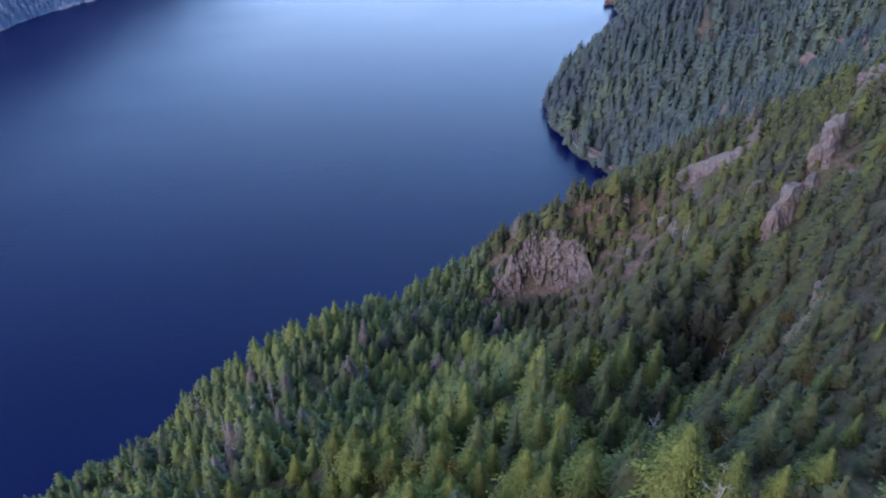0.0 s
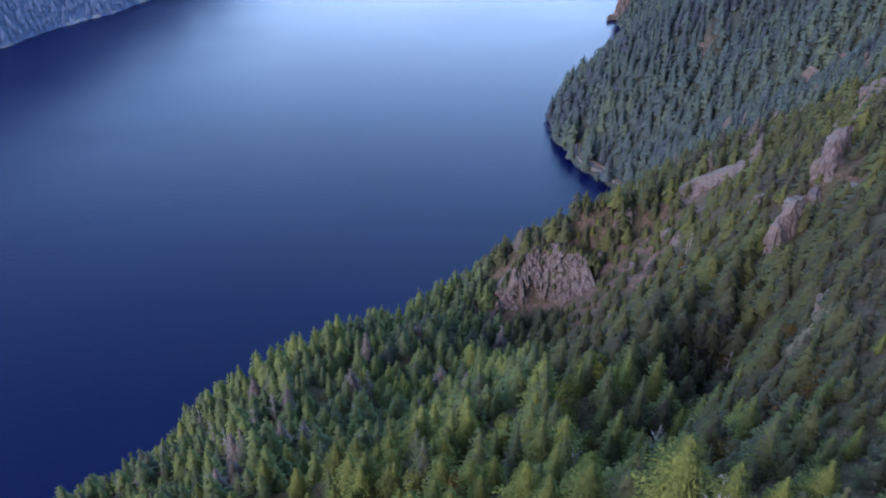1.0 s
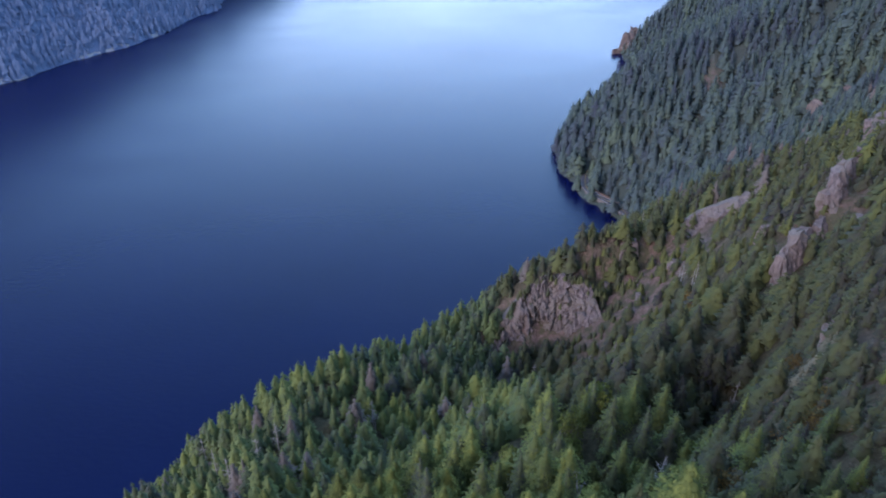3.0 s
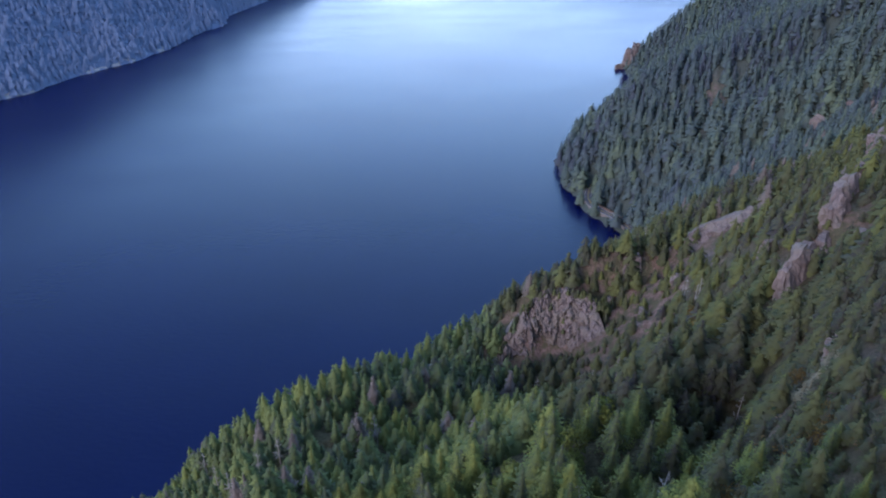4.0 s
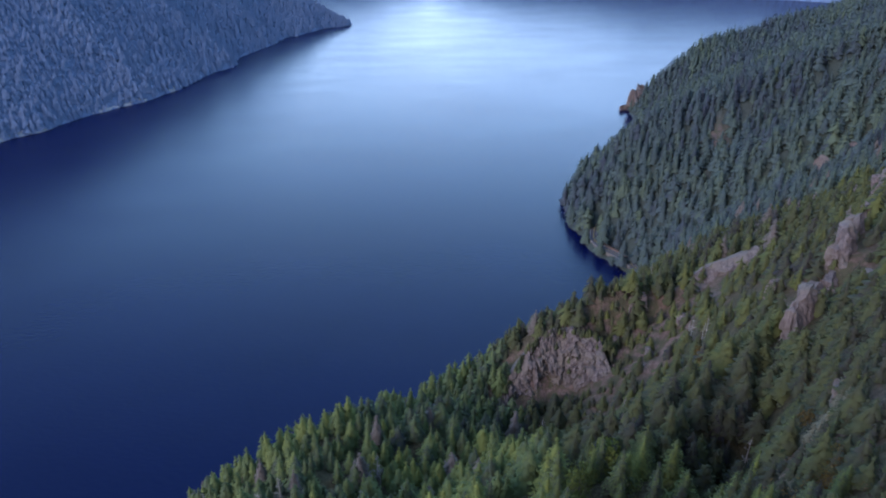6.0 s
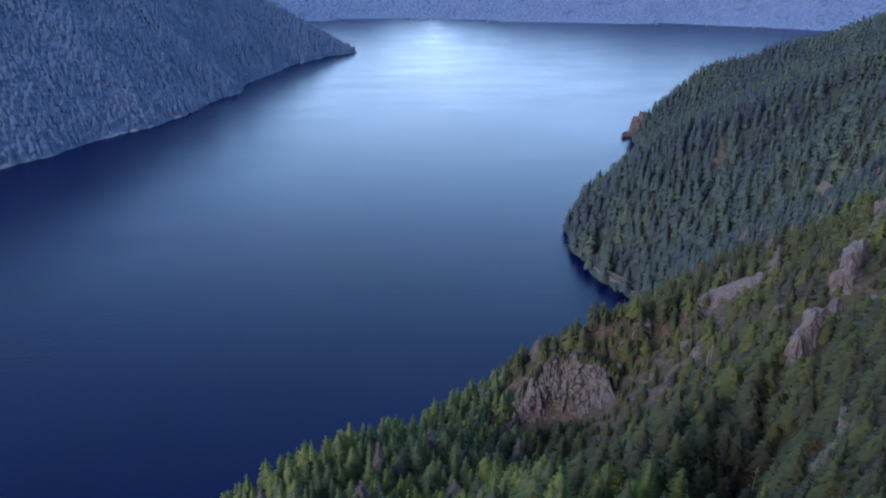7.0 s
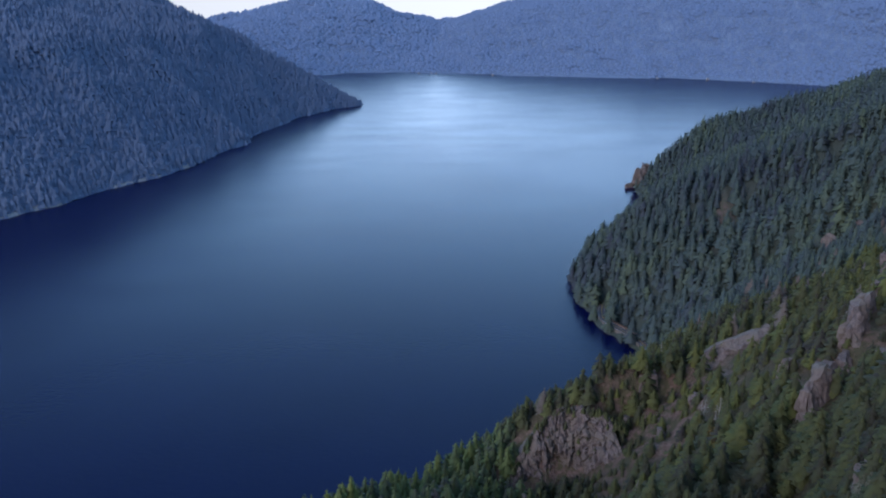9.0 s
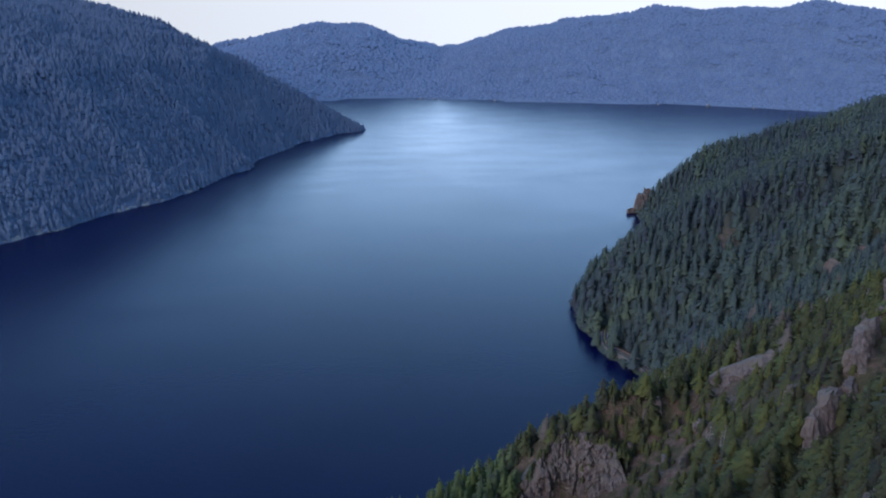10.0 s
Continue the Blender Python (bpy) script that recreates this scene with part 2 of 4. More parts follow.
        nz = noise_node(n, l, 3, 4)
        r = ramp(n, [(0.3, tuple(v * 0.8 for v in c)), (0.7, c)])
        l.new(nz.outputs["Fac"], r.inputs[0])
        l.new(r.outputs[0], b.inputs["Base Color"])
        mats[name] = m
    return mats


MATS = build_materials()

# ---- the lie of the land ----
NEAR_SHORE = [(-2300, -1700), (-900, -420), (-430, 20), (-330, 125), (-235, 236), (-165, 310), (-95, 378), (2, 440), (88, 512), (165, 578), (212, 648)]
POINT_SHORE = [(206, 690), (194, 719), (178, 752), (174, 800), (180, 870), (218, 960), (265, 1030), (325, 1105), (372, 1185), (378, 1248), (366, 1302), (392, 1345),
               (445, 1385), (520, 1470), (640, 1560), (850, 1640), (1300, 1700), (2300, 1640), (3300, 1700)]
FAR_SHORE = [(3300, 2400), (2300, 2420), (1650, 2600), (1302, 2758), (1077, 2874), (514, 2963), (39, 3058), (-210, 3117), (-451, 3058), (-640, 2900)]
LEFT_SHORE = [(-640, 2640), (-480, 2440), (-330, 2350), (-244, 2292), (-330, 2203), (-416, 2085), (-486, 1798), (-486, 1697), (-550, 1498), (-574, 1411), (-645, 1305),
              (-698, 1196), (-755, 1119), (-930, 960), (-1300, 640), (-2000, 0), (-3200, -1000)]
# slope at the shore, width of that steep foot, slope above it
PROFILES = [(1.22, 100, 0.80), (1.05, 90, 0.49), (0.45, 300, 0.22), (0.85, 280, 0.42)]
SHORE = np.array(NEAR_SHORE + POINT_SHORE + FAR_SHORE + LEFT_SHORE, float)
SHORE_PROFILE = np.array([p for p, line in zip(PROFILES, (NEAR_SHORE, POINT_SHORE, FAR_SHORE, LEFT_SHORE)) for _ in line])
SHORE_FAR = np.array([float(i == 2) for i, line in enumerate((NEAR_SHORE, POINT_SHORE, FAR_SHORE, LEFT_SHORE)) for _ in line])
# crest of the hills at the end of the lake: bearing x/y, height over the water
CREST = np.array([(-0.60, 330), (-0.38, 175), (-0.324, 172), (-0.276, 220), (-0.22, 280), (-0.173, 309), (-0.104, 286), (-0.05, 202), (-0.003, 150), (0.051, 222),
                  (0.105, 276), (0.205, 332), (0.289, 377), (0.359, 357), (0.459, 368), (0.503, 409), (0.566, 390), (0.604, 366), (0.8, 380)])


ROAD_LEVEL = 7.0
ROAD = [(330, 560), (268, 612), (232, 648), (222, 672), (216, 690), (206, 706), (196, 722), (192, 740), (196, 762), (203, 782)]


def lattice(ix, iy, seed):
    h = (ix.astype(np.int64) * 374761393 + iy.astype(np.int64) * 668265263 + seed * 974711) & 0xFFFFFFFF
    h = ((h ^ (h >> 13)) * 1274126177) & 0xFFFFFFFF
    return ((h ^ (h >> 16)) & 0xFFFF) / 65535.0


def value_noise(x, y, seed):
    fx, fy = np.floor(x), np.floor(y)
    u, v = x - fx, y - fy
    u, v = u * u * (3 - 2 * u), v * v * (3 - 2 * v)
    ix, iy = fx.astype(np.int64), fy.astype(np.int64)
    a = lattice(ix, iy, seed) * (1 - u) + lattice(ix + 1, iy, seed) * u
    b = lattice(ix, iy + 1, seed) * (1 - u) + lattice(ix + 1, iy + 1, seed) * u
    return (a * (1 - v) + b * v) * 2 - 1


def fbm(x, y, size, octaves, seed, gain=0.5):
    total, amp = 0, 1.0
    for k in range(octaves):
        total = total + amp * value_noise(x / size + 17.3 * k, y / size - 9.1 * k, seed + k)
        size, amp = size / 2.03, amp * gain
    return total


def bump_at(x, y, cx, cy, along, across, turn):
    c, s = math.cos(radians(turn)), math.sin(radians(turn))
    u, v = (x - cx) * c + (y - cy) * s, -(x - cx) * s + (y - cy) * c
    return np.exp(-(u / along) ** 2 - (v / across) ** 2)


def step(v, lo, hi):
    t = np.clip((v - lo) / (hi - lo), 0, 1)
    return t * t * (3 - 2 * t)


def bareness(x, y):
    b = 0.75 * bump_at(x, y, 118, 318, 52, 36, 30) + bump_at(x, y, 66, 324, 34, 12, 14) + 0.55 * bump_at(x, y, 165.8, 241.6, 34, 20, 60)
    b = b + 0.35 * bump_at(x, y, 61.1, 77.6, 26, 9, 52) + 0.95 * bump_at(x, y, 28.4, 58.3, 7, 6, 0) + 0.7 * bump_at(x, y, 174.7, 357.2, 30, 12, 15)
    b = b + 0.5 * bump_at(x, y, 330, 760, 40, 25, 30)
    return np.clip(b + 0.35 * fbm(x, y, 30, 3, 91) * (b > 0.15), 0, 1)


def growth_and_haze(x, y):
    """Cover below the trees: 0 on the near hillside, about a half for closed low green on the point, then painted haze
    blue, 0.75 on the mountain, 1 on the far hills.
    """
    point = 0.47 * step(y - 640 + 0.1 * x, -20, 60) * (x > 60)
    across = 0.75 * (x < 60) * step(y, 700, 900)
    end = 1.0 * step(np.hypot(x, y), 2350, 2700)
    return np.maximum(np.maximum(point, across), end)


def height(x, y):
    """Height of the land over the lake (negative: lake bed) at the arrays x, y."""
    x, y = np.asarray(x, float), np.asarray(y, float)
    wx = x + 9 * fbm(x, y, 55, 3, 11)
    wy = y + 9 * fbm(x, y, 55, 3, 23)
    best = np.full(x.shape, 1e18)
    prof = np.zeros(x.shape + (3,))
    far = np.zeros(x.shape)
    inside = np.zeros(x.shape, bool)
    n = len(SHORE)
    for i in range(n):
        a, b = SHORE[i], SHORE[(i + 1) % n]
        d = b - a
        t = np.clip(((wx - a[0]) * d[0] + (wy - a[1]) * d[1]) / (d @ d), 0, 1)
        dist = (wx - a[0] - t * d[0]) ** 2 + (wy - a[1] - t * d[1]) ** 2
        near = dist < best
        best = np.where(near, dist, best)
        prof = np.where(near[..., None], SHORE_PROFILE[i] * (1 - t[..., None]) + SHORE_PROFILE[(i + 1) % n] * t[..., None], prof)
        far = np.where(near, SHORE_FAR[i] * (1 - t) + SHORE_FAR[(i + 1) % n] * t, far)
        cross = (a[1] > wy) != (b[1] > wy)
        with np.errstate(divide="ignore", invalid="ignore"):
            at = (b[0] - a[0]) * (wy - a[1]) / (b[1] - a[1]) + a[0]
        inside ^= cross & (wx < at)
    s = np.where(inside, -1, 1) * np.sqrt(best)
    foot = np.clip(s, 0, None)
    z = prof[..., 0] * np.minimum(foot, prof[..., 1]) + prof[..., 2] * np.clip(foot - prof[..., 1], 0, None)
    z = np.where(z > 420, 420 + (z - 420) * 0.45, z)
    # the hills at the end of the lake rise to their crest about 4.1 km off and fall behind it
    reach = np.hypot(x, y)
    crest = np.interp(x / np.maximum(y, 1), CREST[:, 0], CREST[:, 1]) - 14
    rise = np.clip(foot / 950, 0, 1)
    hills = crest * (0.25 * rise + 0.75 * step(rise, -0.25, 1.0) - 0.117 * (1 - rise)) * (1 - 0.8 * step(reach, 4150, 4900))
    z = z * (1 - far) + np.maximum(hills, 0) * far
    # ribs and hollows that run down the slopes
    grow = np.clip(foot / 120, 0, 1)
    z = z + grow * (9 * fbm(x, y, 85, 4, 5) + np.clip(foot / 500, 0, 1) * 26 * fbm(x, y, 420, 3, 31) * (y > 800))
    # the spur with the cliff, the dark ravine and the rib beyond it, the hollow behind the spur
    z = z - 52 * bump_at(x, y, 58, 238, 95, 58, 40)
    z = z + 30 * bump_at(x, y, 106, 340, 58, 22, -12) * step(-(x - 44) * 0.30 + (y - 318) * 0.95, -4, 9)
    z = z - 13 * bump_at(x, y, 62, 306, 40, 14, 14)
    z = z + 19 * bump_at(x, y, 18, 45, 45, 36, 0)
    z = z - 20 * bump_at(x, y, 70, 120, 60, 12, 52) - 12 * bump_at(x, y, 76, 130, 40, 11, 52)
    z = z + 12 * bump_at(x, y, 92, 112, 60, 14, 52)
    z = z + 22 * bump_at(x, y, 168, 280, 50, 26, 50)
    z = z - 34 * bump_at(x, y, 340, 620, 190, 60, -24)
    z = z + 1.5 * grow * fbm(x, y, 9, 2, 77) + 4.0 * bareness(x, y) * (0.5 - np.abs(fbm(x, y, 13, 3, 47)))
    z = np.where(s < 0, np.maximum(s * 0.8, -30), z + 0.8)
    # the road's bench along the foot of the point
    bench = 1 - step(road_gap(x, y), 6.0, 13.0)
    return z * (1 - bench) + ROAD_LEVEL * bench


def road_gap(x, y):
    d = np.full(x.shape, 1e9)
    for a, b in zip(ROAD, ROAD[1:]):
        dx, dy = b[0] - a[0], b[1] - a[1]
        t = np.clip(((x - a[0]) * dx + (y - a[1]) * dy) / (dx * dx + dy * dy), 0, 1)
        d = np.minimum(d, np.hypot(x - a[0] - t * dx, y - a[1] - t * dy))
    return d


def ground_at(x, y):
    return float(height(np.array([x]), np.array([y]))[0])


def mesh_from(name, verts, faces, mats, attributes=(), smooth=False, normals=None):
    """faces: an array of triangles or of quads."""
    me = bpy.data.meshes.new(name)
    k = faces.shape[1]
    me.vertices.add(len(verts))
    me.vertices.foreach_set("co", np.ascontiguousarray(verts, np.float32).ravel())
    me.loops.add(faces.size)
    me.loops.foreach_set("vertex_index", np.ascontiguousarray(faces, np.int32).ravel())
    me.polygons.add(len(faces))
    me.polygons.foreach_set("loop_start", np.arange(0, faces.size, k, dtype=np.int32))
    me.polygons.foreach_set("use_smooth", np.full(len(faces), smooth))
    for key, values in attributes:
        at = me.attributes.new(key, "FLOAT", "POINT")
        at.data.foreach_set("value", np.ascontiguousarray(values, np.float32))
    me.update(calc_edges=True)
    if normals is not None:
        me.polygons.foreach_set("use_smooth", np.full(len(faces), True))
        at = me.attributes.new("custom_normal", "FLOAT_VECTOR", "POINT")
        at.data.foreach_set("vector", np.ascontiguousarray(normals, np.float32).ravel())
    for m in mats if isinstance(mats, (list, tuple)) else (mats,):
        me.materials.append(m)
    return me


def build_ground():
    ang = np.concatenate([np.linspace(-180, -46, 40)[:-1], np.linspace(-46, 54, 400), np.linspace(54, 180, 40)[1:]])
    rad = np.concatenate([[0.002], np.geomspace(12, 4960, 330)])
    a, r = np.meshgrid(np.radians(ang), rad, indexing="ij")
    x, y = r * np.sin(a), r * np.cos(a)
    z = height(x, y)
    idx = np.arange(x.size).reshape(x.shape)
    quads = np.stack([idx[:-1, :-1], idx[:-1, 1:], idx[1:, 1:], idx[1:, :-1]], -1).reshape(-1, 4)[:, ::-1]
    keep = z.ravel()[quads].max(1) > -12
    quads = quads[keep]
    used = np.unique(quads)
    remap = np.zeros(x.size, np.int64)
    remap[used] = np.arange(len(used))
    verts = np.stack([x.ravel(), y.ravel(), z.ravel()], 1)[used]
    me = mesh_from("ground", verts, remap[quads], MATS["ground"], [("bare", bareness(verts[:, 0], verts[:, 1])), ("growth_and_haze", growth_and_haze(verts[:, 0], verts[:, 1]))], True)
    tagged(new("ground", me), "steep forest floor of litter and reddish scree", "ground", kind="structure")


def build_water():
    ang = np.linspace(0, 2 * np.pi, 97)[:-1]
    rad = np.array([0.0, 200, 600, 1500, 3000, 4950])
    verts = np.array([(r * math.cos(a), r * math.sin(a), 0) for r in rad for a in ang])
    idx = np.arange(len(verts)).reshape(len(rad), len(ang))
    nxt = np.roll(idx, -1, axis=1)
    quads = np.stack([idx[:-1], idx[1:], nxt[1:], nxt[:-1]], -1).reshape(-1, 4)[len(ang):]
    inner = np.array([(0, 0, 0)])
    verts = np.vstack([verts, inner])
    tris = np.stack([np.full(len(ang), len(verts) - 1), idx[1], nxt[1], nxt[1]], -1)
    bm = bmesh.new()
    vs = [bm.verts.new(v) for v in verts]
    for q in quads:
        bm.faces.new([vs[i] for i in q])
    for t in tris:
        bm.faces.new([vs[i] for i in t[:3]])
    bmesh.ops.delete(bm, geom=[v for v in bm.verts if not v.link_faces], context="VERTS")
    me = bpy.data.meshes.new("water")
    bm.to_mesh(me)
    bm.free()
    me.materials.append(MATS["water"])
    tagged(new("water", me), "deep blue lake with a faint ripple reflecting the dusk sky", "lake", kind="structure")


build_ground()
build_water()


# ---- trees ----
def spray(out, base, way, side, length, width, sag):
    """A kite of two folded triangles: one spray of needles or leaves."""
    v, f = out
    k = len(v)
    mid = base + way * (length * 0.45)
    v += [base, mid + side * width, base + way * length - Vector((0, 0, sag)), mid - side * width + Vector((0, 0, sag * 0.3))]
    f += [(k, k + 1, k + 2), (k, k + 2, k + 3)]


def core(out, rng, radius, low, power, sides=6, full=0.42):
    """The dense inside of a crown: a lumpy cone."""
    v, f, n = out
    k = len(v)
    for z in (low, 0.35, 0.62):
        for i in range(sides):
            a = 2 * math.pi * i / sides + z * 3
            r = radius * (1 - z) ** power * full * rng.uniform(0.75, 1.25) * (0.6 if z == low else 1)
            v.append(Vector((r * math.cos(a), r * math.sin(a), z + rng.uniform(-0.03, 0.03))))
            n.append(Vector((math.cos(a), math.sin(a), 0.1)))
    v.append(Vector((0, 0, 0.94)))
    n.append(Vector((0, 0, 1)))
    for j in range(2):
        for i in range(sides):
            p, q = k + j * sides + i, k + j * sides + (i + 1) % sides
            f += [(p, q, q + sides), (p, q + sides, p + sides)]
    for i in range(sides):
        f.append((k + 2 * sides + i, k + 2 * sides + (i + 1) % sides, k + 3 * sides))


def finished(out, soft):
    """Arrays of a crown; soft: how far the shading follows the whole crown instead of the single bough."""
    v, f, n = (np.array([tuple(p) for p in out[0]]), np.array(out[1]), np.array([tuple(p) for p in out[2]]))
    whole = v * (1, 1, 0)
    whole /= np.maximum(np.linalg.norm(whole, axis=1, keepdims=True), 0.03)
    whole[:, 2] = 0.25 + 0.5 * v[:, 2]
    n = n / np.maximum(np.linalg.norm(n, axis=1, keepdims=True), 1e-4) * (1 - soft) + whole * soft
    n /= np.maximum(np.linalg.norm(n, axis=1, keepdims=True), 1e-4)
    face = np.cross(v[f[:, 1]] - v[f[:, 0]], v[f[:, 2]] - v[f[:, 0]])
    wrong = (face * n[f].sum(1)).sum(1) < 0
    f[wrong] = f[wrong][:, ::-1]
    return v, f, n


def fir_crown(seed, tiers, boughs, radius, power=0.75, droop=0.35, low=0.08, feather=0, fold=True, soft=0.4, belly=0.0, ragged=0.28, inner=1.0, twig=1.0):
    """A fir of height 1: tiers of drooping boughs, each a ridged blade of needles with twigs along its sides.
    belly: rounds the cone outwards; inner: how far out the blade reaches; twig: the length of the twigs."""
    rng = random.Random(seed)
    v, f, n = out = ([], [], [])
    core(out, rng, radius, low + 0.04, power, 6 if feather else 4)
    up = Vector((0, 0, 1))
    gap = (0.95 - low) / tiers
    for t in range(tiers):
        z0 = low + gap * (t + rng.uniform(0.2, 0.8))
        env = radius * ((1 - z0) ** power * (1 + belly * math.sin(math.pi * z0))) * rng.uniform(1 - 0.5 * ragged, 1 + 0.4 * ragged) + 0.014
        count = max(3, round(boughs * (0.55 + 0.55 * (1 - z0))))
        for i in range(count):
            a = 2 * math.pi * (i + rng.uniform(-0.32, 0.32)) / count + t * 2.399
            way = Vector((math.cos(a), math.sin(a), 0))
            side = Vector((-way.y, way.x, 0))
            r = env * rng.uniform(1 - ragged, 1 + ragged)
            z = z0 + rng.uniform(-0.35, 0.35) * gap
            wide = r * rng.uniform(0.9, 1.4) * min(0.36, 2.1 / boughs) + 0.005
            fall = droop * rng.uniform(0.6, 1.4)

            def at(u, w, lift=0.0):
                return way * (r * u) + side * w + up * (z + 0.16 * r * u - fall * r * u * u + lift)

            k = len(v)
            if fold:
                v += [at(0.12, 0, 0.35 * gap), at(0.62 * inner, wide, -0.10 * r), at(inner, 0, -0.06 * r), at(0.58 * inner, -wide, -0.10 * r), at(0.55 * inner, 0, 0.12 * r + 0.15 * gap)]
                n += [up + way * 0.3, side + way * 0.5 + up * 0.5, way + up * 0.45, -side + way * 0.5 + up * 0.5, up + way * 0.35]
                f += [(k, k + 4, k + 1), (k, k + 3, k + 4), (k + 4, k + 2, k + 1), (k + 4, k + 3, k + 2)]
            else:
                v += [at(0.08, 0, 0.4 * gap), at(0.7, wide, -0.08 * r), at(1.0, 0), at(0.7, -wide, -0.08 * r)]
                n += [up + way * 0.2, side * 0.7 + way * 0.6 + up * 0.5, way + up * 0.4, -side * 0.7 + way * 0.6 + up * 0.5]
                f += [(k, k + 1, k + 2), (k, k + 2, k + 3)]
            for j in range(feather):
                u, s = 0.30 + 0.68 * (j + rng.random()) / feather, (1, -1)[j % 2]
                b = a + s * rng.uniform(0.15, 1.15)
                spike = Vector((math.cos(b), math.sin(b), rng.uniform(-0.6, 0.35)))
                cross = Vector((-math.sin(b), math.cos(b), rng.uniform(-0.6, 0.6)))
                size = (r * rng.uniform(0.24, 0.46) * (1.2 - 0.5 * u) + 0.008) * twig
                base = at(u, s * wide * rng.uniform(0.1, 1.1) * (1.2 - u), rng.uniform(-0.05, 0.09) * r)
                k = len(v)
                v += [base, base + spike * size * 0.5 + cross * size * 0.26, base + spike * size - up * size * 0.15, base + spike * size * 0.5 - cross * size * 0.26 + up * size * 0.06]
                tilt = Vector((rng.gauss(0, 0.4), rng.gauss(0, 0.4), rng.gauss(0.6, 0.35))) + spike * 0.5
                n += [tilt] * 4
                f += [(k, k + 1, k + 2), (k, k + 2, k + 3)]
    # the leader at the top
    k = len(v)
    for i in range(3):
        a = 2.1 * i + seed
        v.append(Vector((math.cos(a) * 0.016, math.sin(a) * 0.016, 0.90)))
        n.append(Vector((math.cos(a), math.sin(a), 0.3)))
    v.append(Vector((0, 0, 1.0)))
    n.append(up)
    f += [(k, k + 1, k + 3), (k + 1, k + 2, k + 3), (k + 2, k, k + 3)]
    return finished(out, soft)


def rounded(v, f, seed, rise=0.45, rough=0.35):
    """Crown shading for leaf clumps: every spray is lit like the part of the crown it sits on."""
    rng = np.random.default_rng(seed)
    n = v * (1, 1, 0)
    n /= np.maximum(np.linalg.norm(n, axis=1, keepdims=True), 0.02)
    n[:, 2] = rise * (0.45 + 0.75 * v[:, 2]) + 1.2 * np.clip(v[:, 2] - 0.7, 0, 1)
    n += rng.normal(0, rough, (len(v) // 4 + 1, 3)).repeat(4, axis=0)[:len(v)]
    n /= np.linalg.norm(n, axis=1, keepdims=True)
    face = np.cross(v[f[:, 1]] - v[f[:, 0]], v[f[:, 2]] - v[f[:, 0]])
    wrong = (face * n[f].sum(1)).sum(1) < 0
    f[wrong] = f[wrong][:, ::-1]
    return v, f, n


def spire(seed, radius, sides=5):
    """A small uneven cone of foliage, height 1, for trees that stand far off."""
    rng = random.Random(seed)
    v, f, n = [], [], []
    for level, wide in ((-0.15, 1.0), (0.5, 0.52)):
        for i in range(sides):
            a = 2 * math.pi * (i + 0.5 * level) / sides
            r = radius * wide * rng.uniform(0.8, 1.2)
            v.append((r * math.cos(a), r * math.sin(a), level))
            n.append((0.1 * math.cos(a), 0.1 * math.sin(a), 0.9))
    v.append((0, 0, 1))
    n.append((0, 0, 1))
    for i in range(sides):
        j = (i + 1) % sides
        f += [(i, j, j + sides), (i, j + sides, i + sides), (sides + i, sides + j, 2 * sides)]
    n = np.array(n)
    return np.array(v), np.array(f), n / np.linalg.norm(n, axis=1, keepdims=True)


def leafy(seed, clumps, leaves, radius=0.36):
    """A rounded, lumpy crown of many leaf sprays, height 1."""
    rng = random.Random(seed)
    v, f = out = ([], [])
    for i in range(clumps):
        z = 0.25 + 0.7 * (i + 0.5) / clumps
        spread = radius * math.sqrt(max(0.05, 1 - ((z - 0.5) / 0.55) ** 2))
        a = i * 2.399 + rng.uniform(-0.5, 0.5)
        c = Vector((math.cos(a), math.sin(a), 0)) * spread * rng.uniform(0.45, 0.85) + Vector((0, 0, z))
        size = radius * rng.uniform(0.28, 0.45)
        for j in range(leaves):
            d = Vector((rng.gauss(0, 1), rng.gauss(0, 1), rng.gauss(0.35, 0.8))).normalized()
            p = c + d * size * rng.uniform(0.6, 1.0)
            way = (d + Vector((rng.uniform(-1, 1), rng.uniform(-1, 1), rng.uniform(-1, 0.6)))).normalized()
            spray(out, p, way, way.orthogonal(), size * 0.6, size * 0.15, size * 0.12)
    return rounded(np.array([tuple(p) for p in v]), np.array(f), seed, 0.6)


def stem(points, radii, sides=6):
    """A tapered tube through points, as vertices and triangles."""
    v, f = [], []
    for k, (p, r) in enumerate(zip(points, radii)):
        for i in range(sides):
            a = 2 * math.pi * i / sides
            v.append((p[0] + r * math.cos(a), p[1] + r * math.sin(a), p[2]))
        if k:
            for i in range(sides):
                a, b = (k - 1) * sides + i, (k - 1) * sides + (i + 1) % sides
                f += [(a, b, b + sides), (a, b + sides, a + sides)]
    return np.array(v), np.array(f)


def limb(a, b, r0, r1, sides=4):
    way = (Vector(b) - Vector(a)).normalized()
    s1 = way.orthogonal().normalized()
    s2 = way.cross(s1)
    v = [tuple(Vector(p) + (s1 * math.cos(2 * math.pi * i / sides) + s2 * math.sin(2 * math.pi * i / sides)) * r) for p, r in ((a, r0), (b, r1)) for i in range(sides)]
    f = []
    for i in range(sides):
        j = (i + 1) % sides
        f += [(i, j, j + sides), (i, j + sides, i + sides)]
    return np.array(v), np.array(f)


def merged(pieces):
    v, f, k = [], [], 0
    for pv, pf in pieces:
        v.append(pv)
        f.append(pf + k)
        k += len(pv)
    return np.vstack(v), np.vstack(f)


